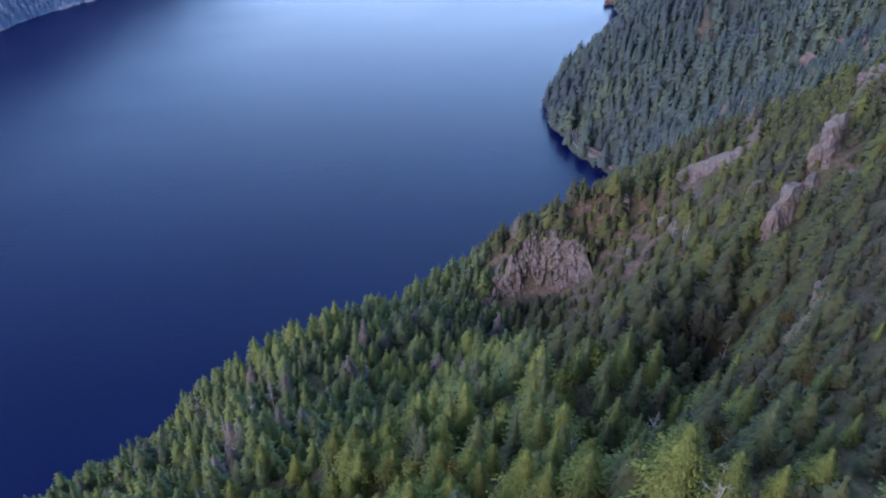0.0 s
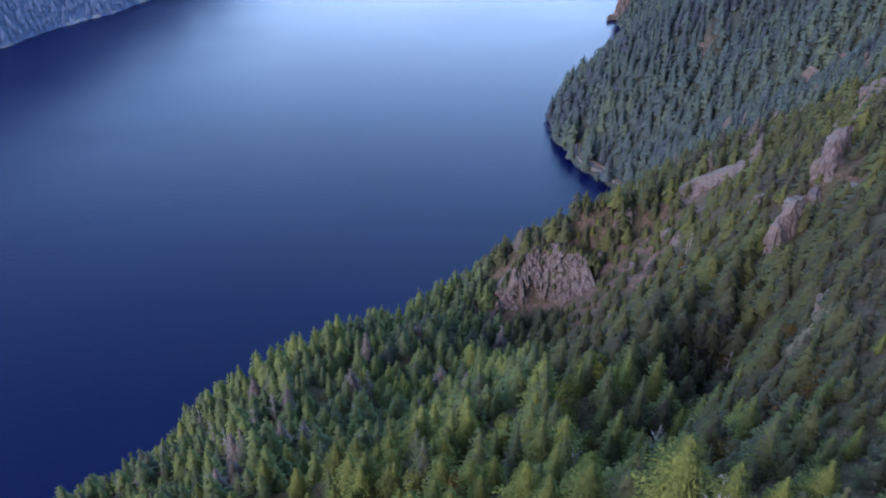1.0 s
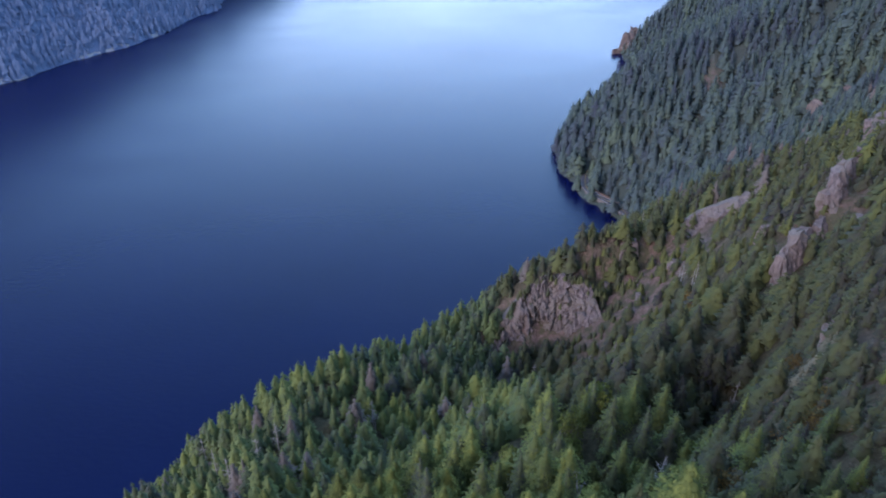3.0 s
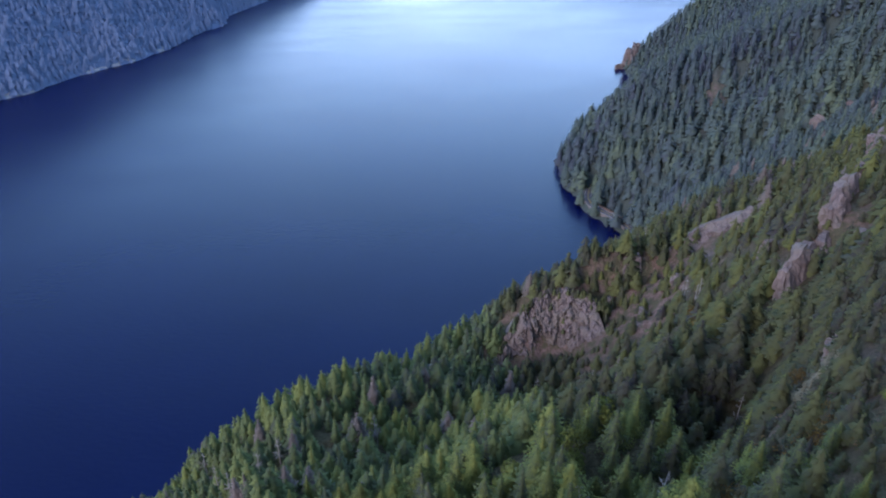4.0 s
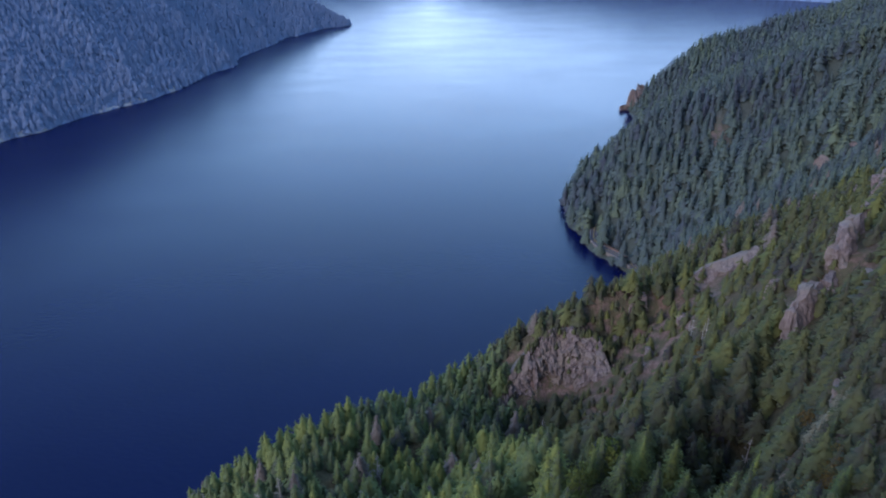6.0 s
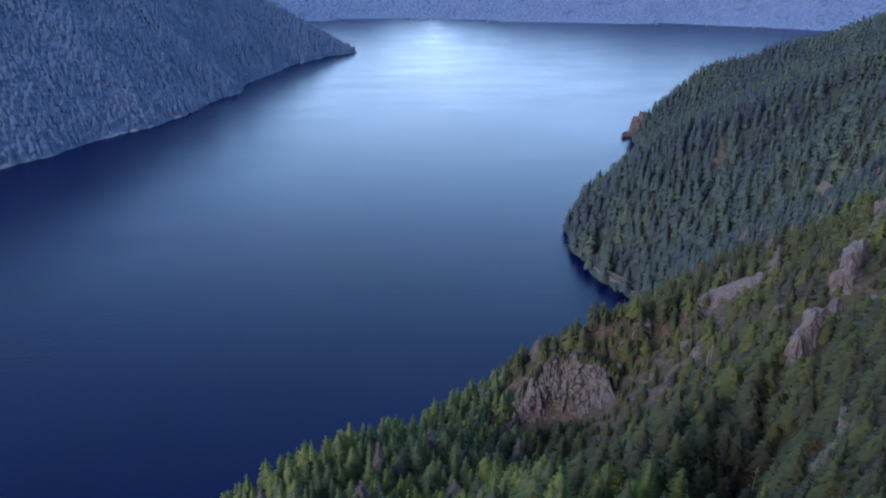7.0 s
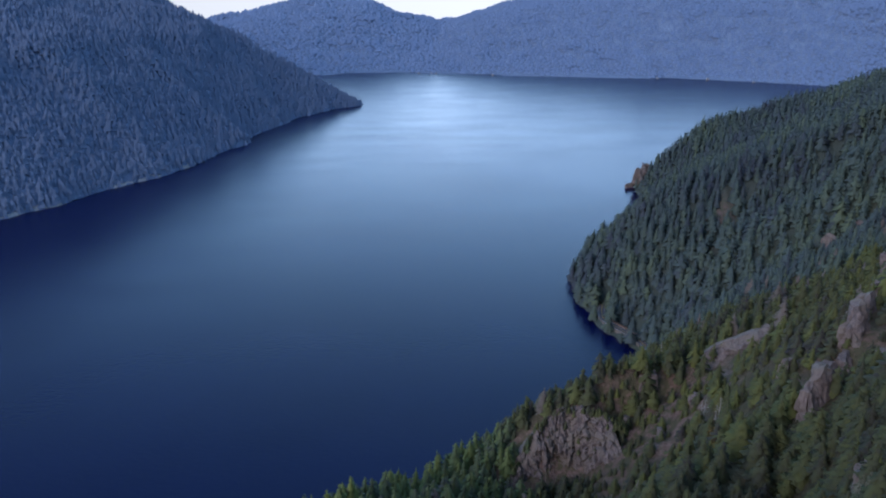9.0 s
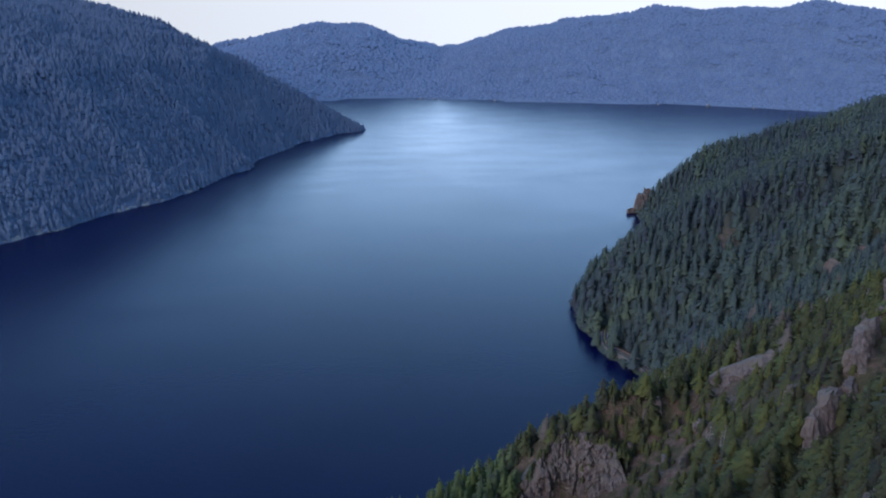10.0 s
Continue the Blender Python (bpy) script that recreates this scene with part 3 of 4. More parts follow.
def woods(name, places, kinds, mat, label, category="forest", base=None):
    """Many trees joined into one mesh. places: x, y, height, width factor, tint; kinds: crowns of height 1."""
    rng = np.random.default_rng(len(places) + 3)
    places = np.asarray(places)
    pick = rng.integers(0, len(kinds), len(places))
    base = height(places[:, 0], places[:, 1]) if base is None else base
    vs, fs, ts, ns, k = [], [], [], [], 0
    for i, (kv, kf, kn) in enumerate(kinds):
        p = places[pick == i]
        if not len(p):
            continue
        a = rng.uniform(0, 2 * np.pi, len(p))
        c, s = np.cos(a)[:, None], np.sin(a)[:, None]
        w = (p[:, 2] * p[:, 3])[:, None]
        lean = rng.normal(0, 0.02, (len(p), 2))
        x = (kv[:, 0] * c - kv[:, 1] * s) * w + p[:, :1] + kv[:, 2] * p[:, 2:3] * lean[:, :1]
        y = (kv[:, 0] * s + kv[:, 1] * c) * w + p[:, 1:2] + kv[:, 2] * p[:, 2:3] * lean[:, 1:]
        z = kv[:, 2] * p[:, 2:3] + base[pick == i][:, None] - 0.4
        vs.append(np.stack([x, y, z], -1).reshape(-1, 3))
        ns.append(np.stack([kn[:, 0] * c - kn[:, 1] * s, kn[:, 0] * s + kn[:, 1] * c, np.broadcast_to(kn[:, 2], x.shape)], -1).reshape(-1, 3))
        fs.append((kf[None] + (np.arange(len(p)) * len(kv))[:, None, None]).reshape(-1, 3) + k)
        ts.append(np.repeat(p[:, 4], len(kv)))
        k += len(p) * len(kv)
    me = mesh_from(name, np.vstack(vs), np.vstack(fs), mat, [("tint", np.concatenate(ts))], normals=np.vstack(ns))
    return tagged(new(name, me), label, category, kind="stuff")


def scatter(x0, x1, y0, y1, gap, seed, jitter=0.95):
    """Loosely spaced places over a stretch of the plan, in rows that run askew to every line of sight."""
    rng = np.random.default_rng(seed)
    half = math.hypot(x1 - x0, y1 - y0) / 2 + gap
    gx, gy = np.meshgrid(np.arange(-half, half, gap), np.arange(-half, half, gap * 0.87))
    gx = gx + (np.arange(len(gy)) % 2 * 0.5 * gap)[:, None]
    p = np.stack([gx.ravel(), gy.ravel()], 1) + rng.uniform(-0.5, 0.5, (gx.size, 2)) * gap * jitter
    c, k = math.cos(0.62), math.sin(0.62)
    p = p @ np.array([[c, k], [-k, c]]) + ((x0 + x1) / 2, (y0 + y1) / 2)
    inside = (p[:, 0] > x0) & (p[:, 0] < x1) & (p[:, 1] > y0) & (p[:, 1] < y1)
    return p[inside], rng


def dress(p, rng, low, high, wide=(0.85, 1.2)):
    """Adds height, width factor and tint."""
    patch = 0.5 + 0.5 * fbm(p[:, 0], p[:, 1], 70, 2, 61)
    tint = np.clip(0.55 * patch + rng.normal(0.22, 0.2, len(p)), 0, 1)
    tall = rng.uniform(low, high, len(p)) * (0.85 + 0.3 * rng.random(len(p)))
    return np.column_stack([p, tall, rng.uniform(*wide, len(p)), tint])


# radius, power, droop, belly: slim, usual and broad old firs
FIR_SHAPES = ((0.20, 0.85, 0.40, 0.10), (0.24, 0.75, 0.35, 0.15), (0.27, 0.70, 0.45, 0.20), (0.30, 0.75, 0.30, 0.25), (0.25, 0.60, 0.35, 0.10), (0.33, 0.85, 0.40, 0.25))


def crowns(seed, tiers, boughs, feather, fold=True, shapes=FIR_SHAPES, hang=1.0, **more):
    return [fir_crown(seed + k, tiers, boughs, r, p, d * hang, belly=g, feather=feather, fold=fold, **more) for k, (r, p, d, g) in enumerate(shapes)]


MID = crowns(10, 12, 7, 2, hang=1.5, inner=0.85)
BACK = crowns(60, 9, 7, 0, False, hang=1.7, soft=0.6)
TALL = crowns(30, 9, 8, 0, False, FIR_SHAPES[:5], hang=1.7, soft=0.82)
SCRUB = crowns(90, 6, 6, 2, True, FIR_SHAPES[2:], 1.2, inner=0.7)
LOW = crowns(40, 4, 4, 0, False, FIR_SHAPES[1:5], hang=2.0, soft=0.85)
FAR = [spire(24 + k, r, 4) for k, r in enumerate((0.26, 0.30, 0.24, 0.28))]


CLIFF_FOOT = [(37, 306, 121), (48, 311, 124), (62, 316.5, 130), (77, 314, 130), (90, 306, 139), (97, 304, 144)]
CLIFF_BROW = [(38, 309, 125), (44, 317, 134), (52, 324, 144), (62, 329, 152), (76, 327, 158), (93, 322, 155), (102, 312, 150)]


def rock_face(x, y):
    """The bare faces and the ground at their feet, where no tree stands."""
    before = y - np.interp(x, (36, 48, 62, 77, 90, 98), (306, 311, 316, 314, 306, 305))
    cliff = (x > 33) & (x < 97) & (before > -9) & (before < np.interp(x, (36, 62, 97), (3, 12, 12)))
    return cliff | (bump_at(x, y, 166, 241, 24, 4.5, 50) > 0.4) | (bump_at(x, y, 170, 345, 22, 8, 8) > 0.4) | (bump_at(x, y, 144, 220, 18, 7, 50) > 0.4) | (bump_at(x, y, 117.5, 183.5, 13, 7, 50) > 0.35)


def stature(x, y):
    """Trees stay low on the rocky rib and the bare ground."""
    low = bump_at(x, y, 88, 85, 70, 26, 50) + 0.7 * bump_at(x, y, 105, 290, 55, 36, 35) + 0.6 * bump_at(x, y, 170, 250, 50, 40, 60)
    return 1 - 0.58 * np.clip(low, 0, 1)


def build_woods():
    # hillside below and before the camera
    p, rng = scatter(-330, 420, 20, 640, 7.4, 101, 1.0)
    x, y = p.T
    z = height(x, y)
    reach = np.hypot(x, y)
    near_side = (y < 640 - 0.1 * x)
    keep = (z > 2) & near_side & ~rock_face(x, y) & (np.abs(np.degrees(np.arctan2(x, y)) - 3) < 53) & (rng.random(len(p)) > bareness(x, y) * 0.75) & (road_gap(x, y) > 8) & (reach > 38)
    p, reach = p[keep], reach[keep]
    p = p[np.argsort(reach)]
    first, rest = p[:296], p[296:]
    d = dress(rest, rng, 10, 18.5, (0.72, 1.08))
    d[:, 2] *= stature(d[:, 0], d[:, 1]) * (1 + 0.18 * step(np.hypot(d[:, 0], d[:, 1]), 230, 300))
    grey = rng.random(len(d)) < 0.04 * ((d[:, 0] < 60) | (d[:, 1] > 240))
    woods("grey_trees", d[grey], MID, MATS["grey_wood"], "lichen-grey dying firs scattered through the hillside forest")
    d = d[~grey]
    dry = (d[:, 0] > 40 + 18 * fbm(d[:, 0], d[:, 1], 60, 2, 71)) & (d[:, 1] < 480 + 40 * fbm(d[:, 0], d[:, 1], 40, 2, 73))
    d[dry, 2] *= 0.84
    d[dry, 3] *= 1.25
    close = np.hypot(d[:, 0], d[:, 1]) < 215
    woods("olive_hillside_forest", d[dry & close], MID, MATS["dry_wood"], "olive-brown fir forest on the dry upper slope")
    woods("olive_spur_forest", d[dry & ~close], BACK, MATS["dry_wood"], "olive-brown fir forest on the rocky spur")
    d = d[~dry]
    saddle = (d[:, 0] > 110) & (d[:, 1] > 400)
    woods("saddle_forest", d[saddle], BACK, MATS["point_wood_hazed"], "green fir forest on the saddle behind the spur")
    d = d[~saddle]
    front = np.hypot(d[:, 0], d[:, 1]) < 270
    woods("hillside_forest", d[front], MID, MATS["fir_wood"], "dense green fir forest on the steep hillside")
    woods("lower_hillside_forest", d[~front], BACK, MATS["fir_wood"], "green fir forest on the lower hillside above the lake")
    # the wooded point with the road at its foot
    p, rng = scatter(120, 1150, 560, 1750, 9.6, 102)
    x, y = p.T
    z = height(x, y)
    keep = (z > 1) & (y >= 640 - 0.1 * x) & (road_gap(x, y) > np.where(y > 745, 4.4, 6.0)) & (rng.random(len(p)) > bareness(x, y) * 0.85) & (x < 0.70 * y + 50)
    p = p[keep]
    close = np.hypot(*p.T) < 960
    woods("point_forest", dress(p[close], rng, 17, 29, (0.9, 1.2)), TALL, MATS["point_wood_hazed"], "tall blue-green fir forest on the lake point, haze tinted into its darks")
    woods("point_ridge_forest", dress(p[~close], rng, 17, 28, (0.9, 1.25)), LOW, MATS["point_wood_hazed"], "tall dark fir forest on the low ridge")
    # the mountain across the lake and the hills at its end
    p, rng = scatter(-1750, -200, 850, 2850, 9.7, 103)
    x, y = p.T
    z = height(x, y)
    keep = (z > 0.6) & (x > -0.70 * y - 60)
    woods("mountain_forest", dress(p[keep], rng, 11, 19, (1.2, 1.55)), FAR, MATS["hazed_mountain_wood"], "fir forest on the mountain across the lake, its needles tinted blue for haze")
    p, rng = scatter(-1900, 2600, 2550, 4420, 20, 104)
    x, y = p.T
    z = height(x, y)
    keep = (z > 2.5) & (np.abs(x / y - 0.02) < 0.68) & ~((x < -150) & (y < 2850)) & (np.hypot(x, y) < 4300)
    woods("hill_forest", dress(p[keep], rng, 9, 14, (3.2, 4.2)), FAR, MATS["hazed_far_wood"], "forest on the hills at the end of the lake, blue haze put into its colour")
    # brush between the trees and over the bare ground
    p, rng = scatter(-160, 260, 30, 420, 3.4, 105)
    x, y = p.T
    keep = (height(x, y) > 20) & (np.abs(np.degrees(np.arctan2(x, y)) - 4) < 52) & (rng.random(len(p)) < 0.17 + 0.36 * (np.hypot(x, y) < 150) + 0.75 * bareness(x, y) + 0.8 * (1 - stature(x, y)))
    q, rng2 = scatter(30, 190, 30, 190, 3.7, 106)
    x, y = q.T
    rib = (bump_at(x, y, 88, 85, 75, 30, 50) > 0.25) & (np.degrees(np.arctan2(x, y)) < 58) & (rng2.random(len(q)) > 0.05)
    d = dress(q[rib], rng2, 2.5, 6.5, (0.9, 1.4))
    d[:, 4] *= 0.5
    t = rng2.random(130)
    pale = np.column_stack([64 + 16.5 * t, 87 + 17.5 * t]) + rng2.normal(0, 0.8, (130, 2))
    woods("lichen_scrub", dress(pale, rng2, 2.4, 4.8, (0.7, 1.1)), SCRUB, MATS["lichen"], "pale lichen-hung scrub along the crest of the rib")
    woods("rib_scrub", d, SCRUB, MATS["dry_wood"], "low firs and scrub covering the rocky rib")
    q, rng3 = scatter(20, 140, 50, 200, 9.5, 107)
    hollow = (bump_at(q[:, 0], q[:, 1], 64, 104, 75, 16, 54) > 0.3) | (bump_at(q[:, 0], q[:, 1], 52, 135, 22, 11, 55) > 0.35)
    d = dress(q[hollow], rng3, 7, 13, (0.8, 1.2))
    # lower tint: some of the ravine's shade goes into the needle colour
    d[:, 4] *= 0.8
    woods("ravine_forest", d, MID, MATS["dry_wood"], "firs crowded in the ravine, coloured darker for its shade")
    q, rng4 = scatter(40, 190, 250, 390, 11.5, 108)
    x, y = q.T
    spur = (bump_at(x, y, 102, 324, 64, 46, 20) > 0.3) & ~rock_face(x, y) & (rng4.random(len(q)) > 0.15)
    woods("spur_scrub", dress(q[spur], rng4, 3.5, 10, (0.9, 1.3)), BACK, MATS["dry_wood"], "low young firs scattered over the reddish spur")
    q, rng6 = scatter(40, 130, 315, 360, 3.6, 110)
    x, y = q.T
    brow = (bump_at(x, y, 88, 335, 36, 9, 14) > 0.35) & (rng6.random(len(q)) > 0.25)
    woods("brow_scrub", dress(q[brow], rng6, 3, 7.5, (0.9, 1.3)), BACK, MATS["dry_wood"], "low firs and bushes along the brow of the cliff")
    # bushes and young firs that root in the cliff's brow and ledges
    t = rng6.random(90)
    foot = np.array([np.interp(t, np.linspace(0, 1, 6), [p[i] for p in CLIFF_FOOT]) for i in range(3)]).T
    top = np.array([np.interp(t, np.linspace(0, 1, 7), [p[i] for p in CLIFF_BROW]) for i in range(3)]).T
    up = np.where(rng6.random(90) < 0.72, rng6.uniform(0.96, 1.12, 90), rng6.uniform(0.0, 0.95, 90) ** 0.8)[:, None]
    spot = foot * (1 - up) + top * up + np.array((0, -0.6, 0))
    woods("ledge_bushes", dress(spot[:, :2], rng6, 2.0, 5.5, (0.8, 1.4)), BACK, MATS["dry_wood"], "olive bushes and young firs rooted in the cliff's brow and ledges", base=np.minimum(spot[:, 2], top[:, 2] + 0.3) - 0.5)
    q, rng5 = scatter(60, 330, 150, 430, 8.5, 109)
    x, y = q.T
    thin = (rng5.random(len(q)) < 0.12 + 0.3 * bareness(x, y) + 0.5 * (bump_at(x, y, 172, 256, 40, 24, 50) > 0.3) + 0.9 * (1 - stature(x, y))) & (height(x, y) > 20) & (np.degrees(np.arctan2(x, y)) < 44) & ~(bump_at(x, y, 72, 312, 34, 10, 14) > 0.45) & ~rock_face(x, y)
    woods("slope_scrub", dress(q[thin], rng5, 3.5, 8.5, (1.0, 1.5)), SCRUB, MATS["dry_wood"], "young firs filling the gaps on the slope")
    bushes = [leafy(s, 3, 5, 0.55) for s in (41, 42, 43)]
    woods("hillside_brush", dress(p[keep], rng, 1.2, 3.4, (1.0, 1.7)), bushes, MATS["brush"], "brown and olive brush between the trees", "brush")
    gold = np.column_stack([rng5.normal(54.0, 2.2, 42), rng5.normal(69.8, 3.0, 42)])
    woods("autumn_bushes", dress(gold, rng5, 1.8, 3.6, (0.9, 1.5)), bushes, MATS["autumn"], "ochre and rust-coloured bushes on the end of the rib", "bush")
    return first


NEAREST = build_woods()


# ---- the nearest trees, one by one ----
def part(name, piece, mat, parent, label="", smooth=False):
    ob = new(name, mesh_from(name, piece[0], piece[1], mat, smooth=smooth, normals=piece[2] if len(piece) > 2 else None))
    ob.parent = parent
    if label:
        ob["label"] = label
    return ob


def tree_template(name, crown, mat, label, seed, trunk_radius=0.016, trunk_top=0.9):
    rng = random.Random(seed)
    root = tagged(new(name), label, "tree")
    bend = [(0, 0, -0.03)] + [(rng.uniform(-0.006, 0.006), rng.uniform(-0.006, 0.006), z) for z in (0.3, 0.6)] + [(0, 0, trunk_top)]
    part("trunk", stem(bend, [trunk_radius, trunk_radius * 0.8, trunk_radius * 0.5, trunk_radius * 0.15]), MATS["bark"], root)
    part("crown", crown, mat, root)
    return root


def plant(template, x, y, tall, wide, turn, group="hillside trees"):
    m = Matrix.LocRotScale((x, y, ground_at(x, y) - 0.3), Euler((0, 0, turn)), (tall * wide, tall * wide, tall))
    t = copy_thing(template, m)
    t["group"] = group
    return t


def drop_template(root):
    for ob in (*root.children_recursive, root):
        bpy.data.objects.remove(ob)


# nearest trees that stand out: x, y, height, kind
STANDOUT = [(24.9, 44.8, 14, 1), (27.6, 40.2, 12, 1), (25.4, 71, 13, 1), (14, 53.1, 12, 1), (7.7, 69.2, 12, 1), (4.5, 108.1, 15, 1), (-24.3, 123.5, 15, 1), (-35.7, 123.4, 13, 1), (-39.6, 151.2, 16, 0), (-46.2, 129.2, 14, 1), (-65.6, 128.2, 13, 1), (-6.3, 92.2, 11, 1), (-17.5, 99.5, 11, 1), (16.7, 89.1, 17, 0), (21.1, 88, 17, 0), (23.3, 79.7, 15, 0), (38, 42.2, 8, 1), (36.4, 90.2, 17, 0), (33, 40.7, 7, 1), (36.2, 58.9, 8, 0)]


def build_near_trees():
    rng = random.Random(7)
    slim, broad = FIR_SHAPES[:4], ((0.33, 0.70, 0.30, 0.30), (0.37, 0.75, 0.35, 0.35), (0.35, 0.60, 0.30, 0.25), (0.31, 0.65, 0.40, 0.30))

    def kind(name, mat, label, seed, tiers, boughs, feather, forms, twig):
        return [tree_template(name, crown, MATS[mat], label, k) for k, crown in enumerate(crowns(seed, tiers, boughs, feather, True, forms, inner=0.52, twig=twig, soft=0.35))]

    firs = kind("fir_tree", "fir", "dark green fir on the steep hillside", 50, 16, 7, 9, slim, 0.6)
    pale = kind("light_fir_tree", "light_fir", "broad yellow-green fir on the hillside below", 70, 16, 8, 10, broad, 0.55)
    full_firs = kind("fir_tree", "fir", "tall dark green fir near the viewpoint", 150, 20, 8, 16, slim, 0.48)
    full_pale = kind("light_fir_tree", "light_fir", "broad yellow-green fir near the viewpoint", 170, 20, 9, 20, broad, 0.40)
    leaf = [tree_template("maple_tree", leafy(90 + k, 26, 34, 0.34), MATS["broadleaf"], "rounded yellow-green maple among the firs", 40 + k, 0.02, 0.7) for k in range(2)]
    gold = [tree_template("autumn_tree", leafy(95, 18, 30, 0.4), MATS["autumn"], "small orange-leaved autumn tree on the slope", 50, 0.02, 0.7)]
    for x, y, tall, light_kind in STANDOUT:
        plant(rng.choice(full_pale if light_kind else full_firs), x, y, tall, rng.uniform(0.64, 0.82), rng.uniform(0, 6.3))
    taken = np.array([(x, y) for x, y, _, _ in STANDOUT])
    low = stature(NEAREST[:, 0], NEAREST[:, 1])
    light = fbm(NEAREST[:, 0], NEAREST[:, 1], 45, 2, 8)
    for (x, y), fit, bright in zip(NEAREST, low, light):
        if np.hypot(*(taken - (x, y)).T).min() < 4.5 or (19 < x < 33 and 34 < y < 66):
            continue
        roll = rng.random()
        reach = math.hypot(x, y)
        tall = rng.uniform(9.5, 17) * fit * (0.7 if fit < 0.7 else 1)
        if roll < 0.03:
            plant(gold[0], x, y, tall * 0.5, 1, rng.uniform(0, 6.3))
        elif roll < 0.10:
            plant(rng.choice(leaf), x, y, tall * 0.7, 1, rng.uniform(0, 6.3))
        elif roll < ((0.2 if x > 34 else 0.6 if reach < 92 else 0.35 if x > -5 else 0.65) + bright * 0.3) * fit ** 2:
            plant(rng.choice(full_pale if reach < 74 else pale), x, y, tall * 0.9, rng.uniform(0.72, 0.98), rng.uniform(0, 6.3))
        else:
            plant(rng.choice(full_firs if reach < 74 else firs), x, y, tall * 1.1, rng.uniform(0.72, 1.0), rng.uniform(0, 6.3))
    # single gold and orange trees, bushes on the rib and trees further down the slope
    for x, y, tall in ((56, 71, 3.5), (59, 74, 3), (57.5, 76, 4), (61, 77, 3), (63, 75, 2.5), (-66, 178, 7), (112, 236, 8), (108, 226, 7), (-20, 250, 8), (122, 222, 6), (60, 345, 7)):
        plant(gold[0], x, y, tall, 1, rng.uniform(0, 6.3))
    for root in firs + pale + full_firs + full_pale + leaf + gold:
        drop_template(root)


build_near_trees()


# ---- bleached dead trees ----
def dead_template(seed, forked=False):
    rng = random.Random(seed)
    root = tagged(new("dead_tree"), "bleached grey dead tree with bare branches", "dead tree")
    tops = [(0.10, 0.02, 0.95), (-0.12, -0.03, 0.85)] if forked else [(0.02, 0.01, 1.0)]
    pieces = [stem([(0, 0, -0.03), (0.004, 0.0, 0.3), (0, 0.004, 0.45)], [0.02, 0.016, 0.013])]
    pieces += [limb((0, 0.004, 0.44), t, 0.012, 0.003, 5) for t in tops]
    part("trunk", merged(pieces), MATS["dead"], root)
    for i in range(16):
        z = rng.uniform(0.25, 0.95)
        a, reach = i * 2.4, 0.2 * (1.08 - z) ** 0.7 * rng.uniform(0.6, 1.3)
        if forked:
            t = tops[i % 2]
            f = max(0, (z - 0.44) / (t[2] - 0.44))
            c = (t[0] * f, t[1] * f)
        else:
            c = (0.01 * z, 0.005 * z)
        tip = (c[0] + reach * math.cos(a), c[1] + reach * math.sin(a), z + rng.uniform(-0.05, 0.05))
        twigs = [limb((c[0], c[1], z), tip, 0.006, 0.002, 3)]
        for k in range(3):
            f = 0.35 + 0.2 * k
            m = [c[0] + (tip[0] - c[0]) * f, c[1] + (tip[1] - c[1]) * f, z + (tip[2] - z) * f]
            twigs.append(limb(m, (m[0] + rng.uniform(-0.05, 0.05), m[1] + rng.uniform(-0.05, 0.05), m[2] + rng.uniform(-0.03, 0.05)), 0.004, 0.0012, 3))
        part("branch", merged(twigs), MATS["dead"], root)
    return root


DEAD = [(27.2, 85.0, 12, 1), (44.1, 89.7, 14, 0), (-0.3, 92.1, 9, 0), (26.4, 39.5, 9, 1), (-30.9, 209.2, 16, 0), (-24.8, 219, 16, 0), (-85.7, 192.1, 18, 0), (-67, 188.8, 18, 0), (-106.7, 231.2, 18, 0), (127.6, 287.6, 14, 0), (128.4, 273.9, 14, 0), (54.7, 273, 15, 0), (147.1, 406.7, 16, 0), (-61.4, 198.8, 16, 0), (83.7, 138.2, 12, 0), (-33.8, 177.4, 14, 0), (-27.9, 187.4, 14, 0), (-120.8, 177.5, 15, 0), (-113.5, 177.8, 14, 0), (22.2, 214.6, 14, 0), (-23.5, 215.1, 13, 0), (-74.1, 175.2, 17, 0), (129.5, 289, 13, 0), (132.1, 278.6, 13, 0)]


def build_dead_trees():
    rng = random.Random(5)
    plain = [dead_template(1), dead_template(2), dead_template(3)]
    fork = dead_template(4, True)
    for x, y, tall, forked in DEAD:
        plant(fork if forked else rng.choice(plain), x, y, tall, rng.uniform(0.9, 1.3), rng.uniform(0, 6.3), "dead trees")
    for root in (*plain, fork):
        drop_template(root)


build_dead_trees()


# ---- rock ----
def smooth_line(points, steps=6):
    pts = [Vector(p) for p in points]
    out = []
    for i in range(len(pts) - 1):
        a, b, c, d = pts[max(i - 1, 0)], pts[i], pts[i + 1], pts[min(i + 2, len(pts) - 1)]
        for k in range(steps):
            t = k / steps
            out.append(0.5 * (2 * b + (c - a) * t + (2 * a - 5 * b + 4 * c - d) * t * t + (3 * b - a - 3 * c + d) * t ** 3))
    return out + [pts[-1]]


